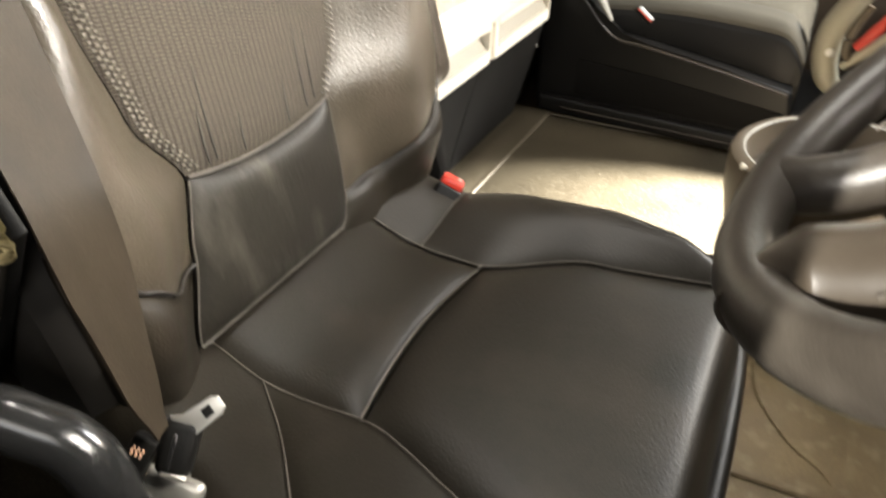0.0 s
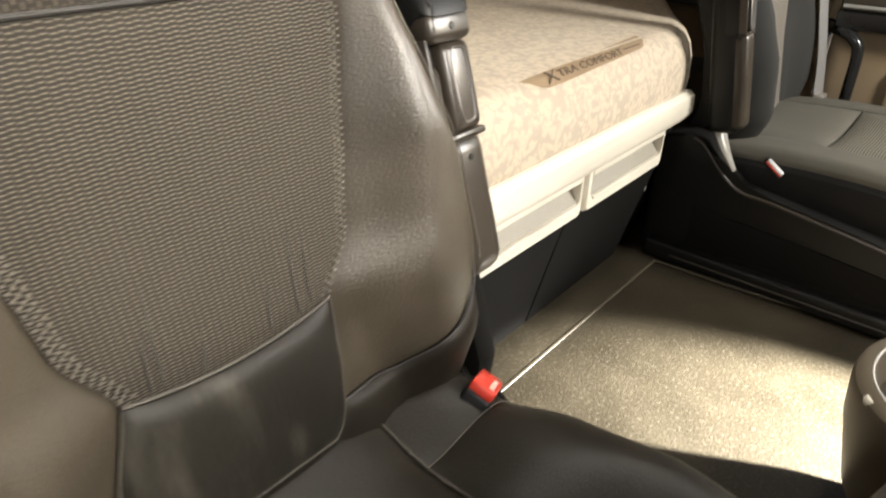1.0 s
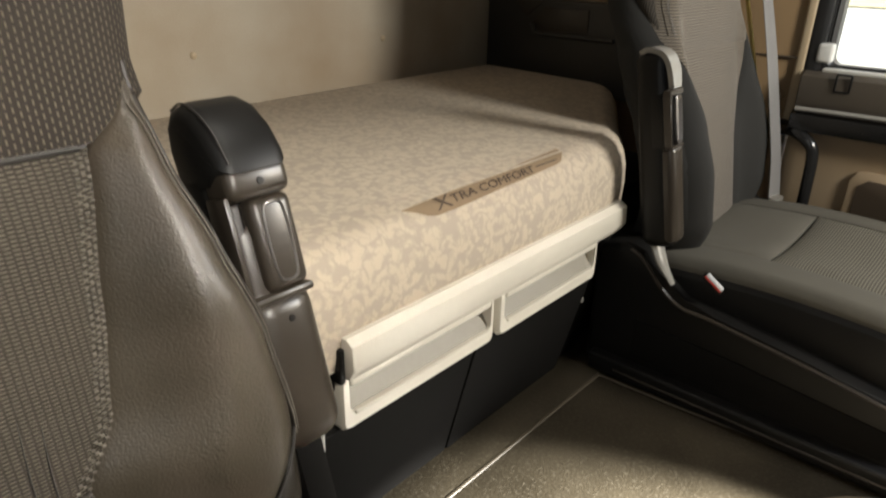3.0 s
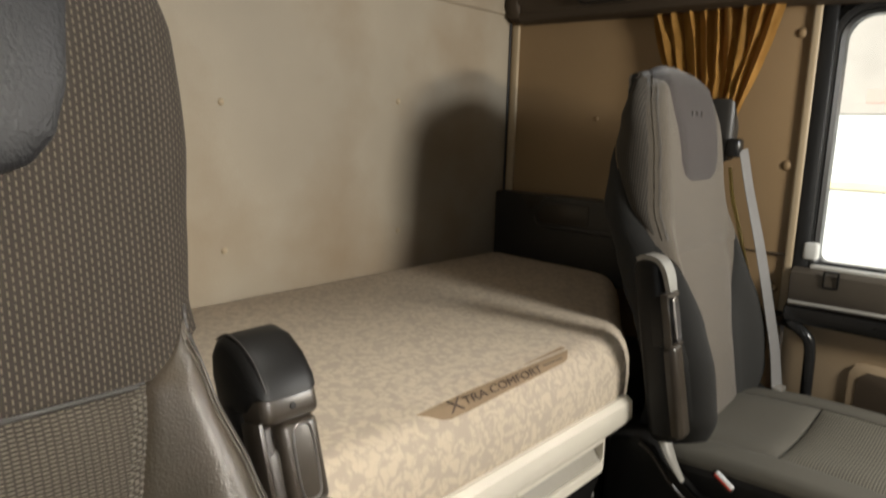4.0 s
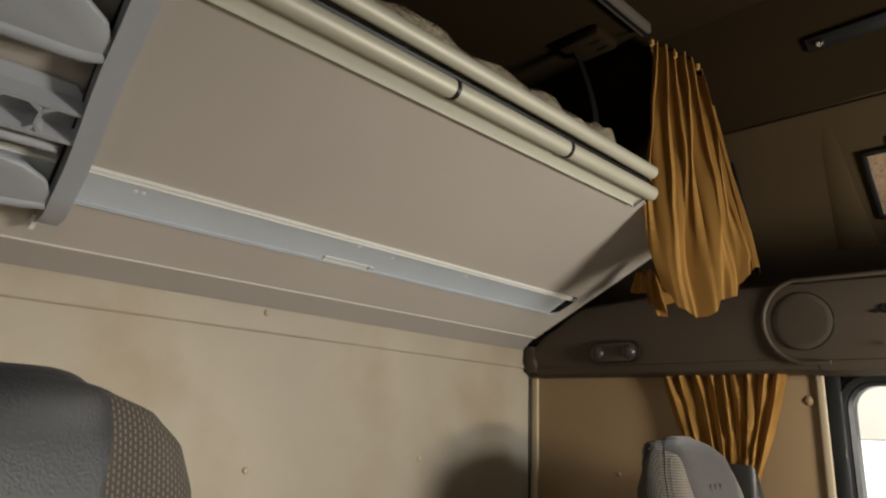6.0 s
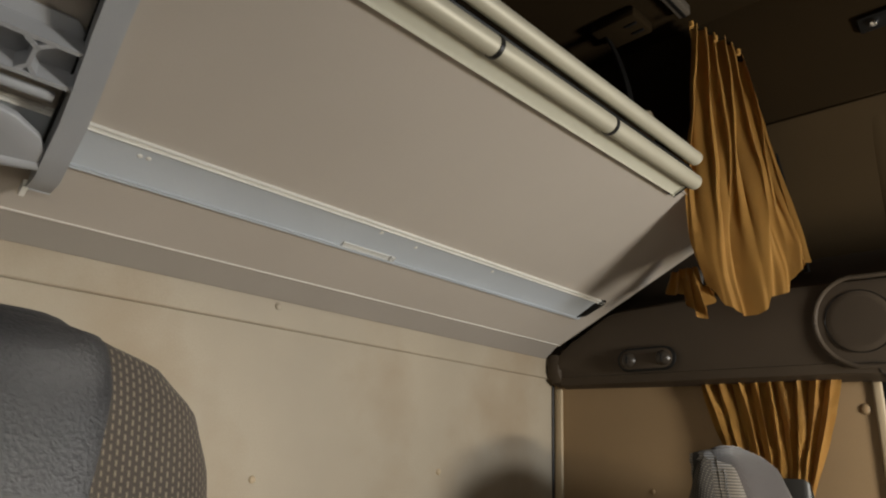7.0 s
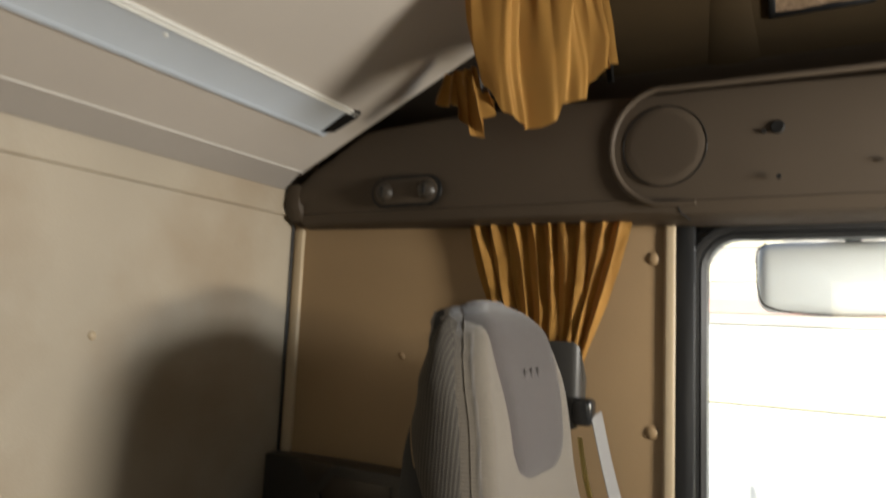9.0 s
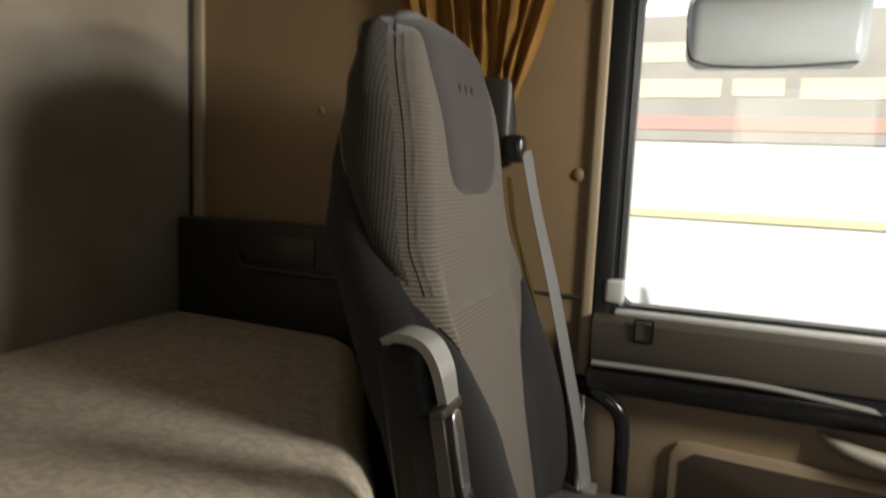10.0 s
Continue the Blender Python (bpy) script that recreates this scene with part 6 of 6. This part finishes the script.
part("edge_piping", tube([p_form(-p_half(v) + 0.014, v, 0.0035) for v in [0.665 + 0.335 * k / 26 for k in range(27)]], 0.0008, 6, 2), GREY_CLOTH, pback)


def zigzag(off):
    """A row of short pale stitches beside the front edge's seam."""
    bm = bmesh.new()
    for k in range(64):
        v = 0.665 + 0.315 * k / 64
        a, b = p_form(-p_half(v) + off, v, 0.0058), p_form(-p_half(v + 0.003) + off + 0.0035, v + 0.003, 0.0058)
        t = tube([a, b], 0.0006, 5, 1)
        me = bpy.data.meshes.new("tmp")
        t.to_mesh(me)
        t.free()
        bm.from_mesh(me)
        bpy.data.meshes.remove(me)
    return bm


part("edge_stitching", zigzag(0.018), BELT_PALE, pback, "fine pale zigzag stitching")
part("belt_housing", prism([(0.632, y, z) for y, z in ((1.884, 0.966), (1.900, 0.962), (1.917, 0.942), (1.930, 0.900), (1.938, 0.850), (1.926, 0.818), (1.890, 0.815), (1.882, 0.85))], (0.074, 0, 0), 0.014, 4), HOUSING, pseat, "rounded dark shoulder belt housing")
part("belt_guide", rbox((0.700, 1.862, 0.826), (0.736, 1.898, 0.872), 0.009, 3), BLACK_GLOSS, pseat)


def p_pan(y, x, d):
    a, b = 1.412, 1.92
    h = 0.258 + 0.016 * math.sin(math.pi * max(0, min(1, (x - 0.78) / 0.5)))
    e = max(0.0, (y - (b - 0.05)) / 0.05, ((a + 0.022) - y) / 0.022)
    h -= (0.05 if y > PC else 0.022) * min(1.2, e) ** 2.2
    h += 0.012 * math.exp(-(((y - a) / 0.09 - 0.9) ** 2)) + 0.012 * math.exp(-(((b - y) / 0.09 - 0.9) ** 2))
    f = max(0.0, (x - 1.20) / 0.07)
    h -= 0.06 * f ** 2.4
    return Vector((x, y, h + d))


pc = part("cushion_core", quilt(lambda s, t: (1.412 + 0.508 * s, 0.78 + 0.49 * t), lambda y, x, d: p_pan(y, x, d - 0.010), 30, 30, 0.0, 0.0, 0.10), BLACK, pseat, "seat cushion with a dark skirt")
part("centre_panel", quilt(lambda s, t: (1.505 + 0.32 * s, 0.99 + 0.275 * t), p_pan, 24, 24, 0.006, 0.003, 0.01, 8), RIB_PAN, pc, "pale grey ribbed cushion panel")
part("rear_panel", quilt(lambda s, t: (1.505 + 0.32 * s, 0.79 + 0.194 * t), p_pan, 24, 16, 0.005, 0.003, 0.01, 8), SEAT_GREY, pc)
for a, b in ((1.418, 1.50), (1.917, 1.83)):
    part("side_panel", quilt(lambda s, t, a=a, b=b: (a + (b - a) * s, 0.80 + 0.466 * t), p_pan, 12, 30, 0.006, 0.003, 0.02, 6), SEAT_GREY, pc, "grey cloth cushion side")
base = part("base", prism([(0.70, 1.372, 0.012), (0.70, 1.372, 0.275), (0.76, 1.372, 0.29), (0.80, 1.372, 0.282), (0.845, 1.372, 0.235), (0.885, 1.372, 0.206), (0.95, 1.372, 0.200), (1.12, 1.372, 0.176), (1.26, 1.372, 0.152), (1.275, 1.372, 0.10), (1.26, 1.372, 0.012)], (0, 0.58, 0), 0.010, 3), BLACK, pseat, "charcoal moulded seat base")
part("edge_bead", tube([(0.772, 1.371, 0.284), (0.80, 1.370, 0.270), (0.842, 1.369, 0.226), (0.885, 1.369, 0.199), (0.95, 1.369, 0.193), (1.12, 1.369, 0.169), (1.255, 1.369, 0.145)], 0.0035, 8, 5), GUNMETAL, base)
part("side_inlay", prism([(0.80, 1.373, 0.055), (1.255, 1.373, 0.050), (1.258, 1.373, 0.104), (1.0, 1.373, 0.128), (0.80, 1.373, 0.140)], (0, -0.004, 0), 0.002), SEAT_BASE, base)
part("plinth", rbox((0.72, 1.348, 0.004), (1.28, 1.40, 0.042), 0.006, 3), BLACK, base)
part("plinth_line", tube([(0.78, 1.347, 0.022), (1.0, 1.347, 0.022), (1.27, 1.347, 0.022)], 0.002, 6, 2), GUNMETAL, base)
part("hinge_cap", tube([(0.795, 1.384, 0.345), (0.812, 1.378, 0.318), (0.835, 1.372, 0.278), (0.862, 1.372, 0.238)], [0.010, 0.016, 0.015, 0.008], 12, 6, flat=0.5), NOSE, pseat, "pale edged hinge cover")

setting("footwell_mat", rbox((1.285, 1.30, 0.002), (2.0, 1.99, 0.014), 0.003), BLACK, "black rubber footwell mat before the passenger seat")

# its folded-up armrest
B0 = Matrix.Translation((0.825, 1.356, 0.552)) @ Euler((0, radians(-10.5), 0)).to_matrix().to_4x4()
parm = part("armrest", rbox((-0.066, -0.024, -0.235), (-0.004, 0.024, 0.112), 0.021, 5, B0), BLACK, pseat, "folded-up black armrest with a chrome-faced grip")
# bright highlight over the pad's end, as a pale band
part("arm_nose", ribbon([B0 @ Vector(p) for p in ((-0.056, -0.002, 0.108), (-0.038, -0.002, 0.1135), (-0.014, -0.002, 0.105), (-0.0025, -0.002, 0.082), (0.0, -0.002, 0.048))], table([(0, 0.024), (0.2, 0.036), (0.8, 0.036), (1, 0.030)]), 0.009, (0, 1, 0)), NOSE, parm, "shiny pad end, its highlight put into the pale colour")
part("front_plate", rbox((-0.04, -0.022, -0.225), (0.004, 0.022, -0.048), 0.012, 4, B0), GUNMETAL, parm)
part("grip_hollow", rbox((-0.035, -0.025, -0.052), (-0.004, 0.024, 0.040), 0.003, 2, B0), BLACK, parm)
part("grip_frame", join(rbox((-0.012, -0.026, -0.052), (0.002, -0.022, 0.040), 0.001, 1, B0), rbox((-0.012, -0.026, -0.054), (0.002, 0.024, -0.048), 0.001, 1, B0), rbox((-0.012, -0.026, 0.036), (0.003, 0.024, 0.046), 0.002, 1, B0)), GUNMETAL, parm)
part("grip_plate", dished(0.0125, 0.042, B0 @ Matrix.Translation((0.0, 0.007, -0.006))), GRIP_METAL, parm, "chrome grip plate")
bk2 = thing("belt_buckle", (0.92, 1.385, 0.26), "red seat belt buckle with a painted white reflection beside the passenger cushion", "buckle")
b2 = Matrix.Translation((0.927, 1.404, 0.254)) @ Matrix.Scale(0.78, 4) @ Euler((radians(-20), radians(38), radians(8))).to_matrix().to_4x4()
part("housing", rbox((-0.030, -0.012, -0.014), (0.028, 0.006, 0.002), 0.004, 2, b2), BLACK, bk2)
# white colour stands for the reflection on the button
part("button", rbox((-0.026, -0.015, -0.004), (0.024, -0.006, 0.006), 0.002, 2, b2), WHITE, bk2, "release button, its bright reflection put into a white colour")
part("red_edge", rbox((-0.026, -0.014, -0.008), (0.024, -0.007, -0.003), 0.001, 1, b2), RED, bk2)
pbelt = thing("seat_belt", (0.86, 1.87, 0.3), "seat belt hanging down the passenger seat's outer side, lit look put into its grey", "seat belt")
part("webbing", ribbon([(0.736, 1.892, 0.846), (0.757, 1.900, 0.75), (0.795, 1.906, 0.61), (0.832, 1.908, 0.46), (0.855, 1.902, 0.37), (0.874, 1.885, 0.284)], 0.046, 0.0016, [(0.1, 0.9, 0.0), (0.1, 0.9, 0.0), (0.15, 0.9, 0.0), (0.15, 0.9, 0.0), (0.15, 0.9, 0.0), (0.2, 0.9, 0.0)]), BELT_PALE, pbelt)
part("lap_webbing", ribbon([(0.69, 1.905, 0.62), (0.74, 1.925, 0.50), (0.80, 1.93, 0.36)], 0.046, 0.0016, (0.95, 0.1, 0.2)), BELT, pbelt)
part("cord", tube([(0.704, 1.905, 0.80), (0.714, 1.913, 0.73), (0.728, 1.916, 0.68), (0.751, 1.916, 0.605), (0.768, 1.914, 0.55)], 0.0045, 8, 6), YELLOW, pbelt, "thin yellow cord")
part("tongue", rbox((0.868, 1.862, 0.276), (0.892, 1.900, 0.290), 0.004, 2), STEEL, pbelt, "steel belt tongue")

# ---- outside the left window ----
mirror = thing("wing_mirror", (1.08, 2.36, 0.5), "pale wing mirror on a dark arm outside the window", "mirror")
part("shell", rbox((0.955, 2.30, 1.040), (1.29, 2.40, 1.19), 0.03, 4), MIRROR_SHELL, mirror)
part("rim", tube([(0.975, 2.294, 1.185), (0.957, 2.294, 1.16), (0.962, 2.294, 1.070), (0.985, 2.294, 1.048), (1.03, 2.294, 1.040), (1.12, 2.294, 1.037), (1.27, 2.294, 1.045)], 0.0025, 6, 6), GUNMETAL, mirror)
part("arm", rbox((1.085, 2.28, 1.20), (1.185, 2.40, 1.26), 0.01, 3), BLACK, mirror, "dark mirror bracket")
part("bracket_root", rbox((1.10, 2.07, 1.215), (1.17, 2.31, 1.250), 0.008, 2), BLACK, mirror)
part("neck", rbox((1.12, 2.38, 1.16), (1.15, 2.44, 1.22), 0.006, 2), BLACK, mirror)
setting("ground", sheet([(-400, -400, -1.6), (400, -400, -1.6), (400, 400, -1.6), (-400, 400, -1.6)], 0.3, (0, 0, 1)), shade("concrete_yard", (0.42, 0.40, 0.37), 0.85, vary=0.12, scale=0.6, grain=20, bump=0.3), "pale concrete yard outside the cab")
trailer = thing("lorry_body", (0.8, 6.4, -1.6), "white lorry body with a dark lettered band and a yellow stripe", "lorry")
TR_WHITE = shade("white_lorry_paint", (0.80, 0.80, 0.78), 0.4, vary=0.04, scale=1.5, bump=0.0)
part("box", rbox((-4.5, 6.02, -0.6), (6.0, 8.4, 2.9), 0.04, 2), TR_WHITE, trailer)
part("band", rbox((-3.0, 6.0, 1.06), (5.0, 6.022, 1.95), 0.004, 1), shade("faded_dark_band", (0.44, 0.40, 0.36), 0.6, vary=0.2, scale=2, bump=0.0), trailer, "faded dark band")
TR_CREAM = shade("cream_bars", (0.75, 0.68, 0.50), 0.5, vary=0.05, bump=0.0)
TR_RED = shade("faded_red_bars", (0.60, 0.36, 0.31), 0.5, vary=0.05, bump=0.0)
for x0, x1, z0, z1, mt in ((0.35, 1.05, 1.37, 1.50, TR_CREAM), (1.12, 1.45, 1.38, 1.50, TR_CREAM), (1.55, 2.4, 1.36, 1.50, TR_CREAM), (0.3, 0.85, 1.62, 1.76, TR_CREAM), (0.2, 2.6, 1.14, 1.24, TR_RED)):
    part("lettering_bar", rbox((x0, 5.992, z0), (x1, 6.001, z1), 0.002, 1), mt, trailer)
part("stripe", rbox((-4.4, 5.99, 0.50), (5.9, 6.021, 0.56), 0.004, 1), shade("yellow_stripe", (0.78, 0.68, 0.42), 0.5, vary=0.08, bump=0.0), trailer, "yellow stripe")
part("lower_rail", rbox((-4.4, 5.98, -0.70), (5.9, 6.06, -0.58), 0.01, 1), TR_CREAM, trailer)
for x in (-2.0, -0.8, 3.6):
    part("road_wheel", lathe([(0.02, 0.0), (0.28, 0.02), (0.48, 0.0), (0.50, -0.06), (0.50, -0.25)], Matrix.Translation((x, 6.1, -1.1)) @ Euler((radians(90), 0, 0)).to_matrix().to_4x4(), 28), RUBBER, trailer)
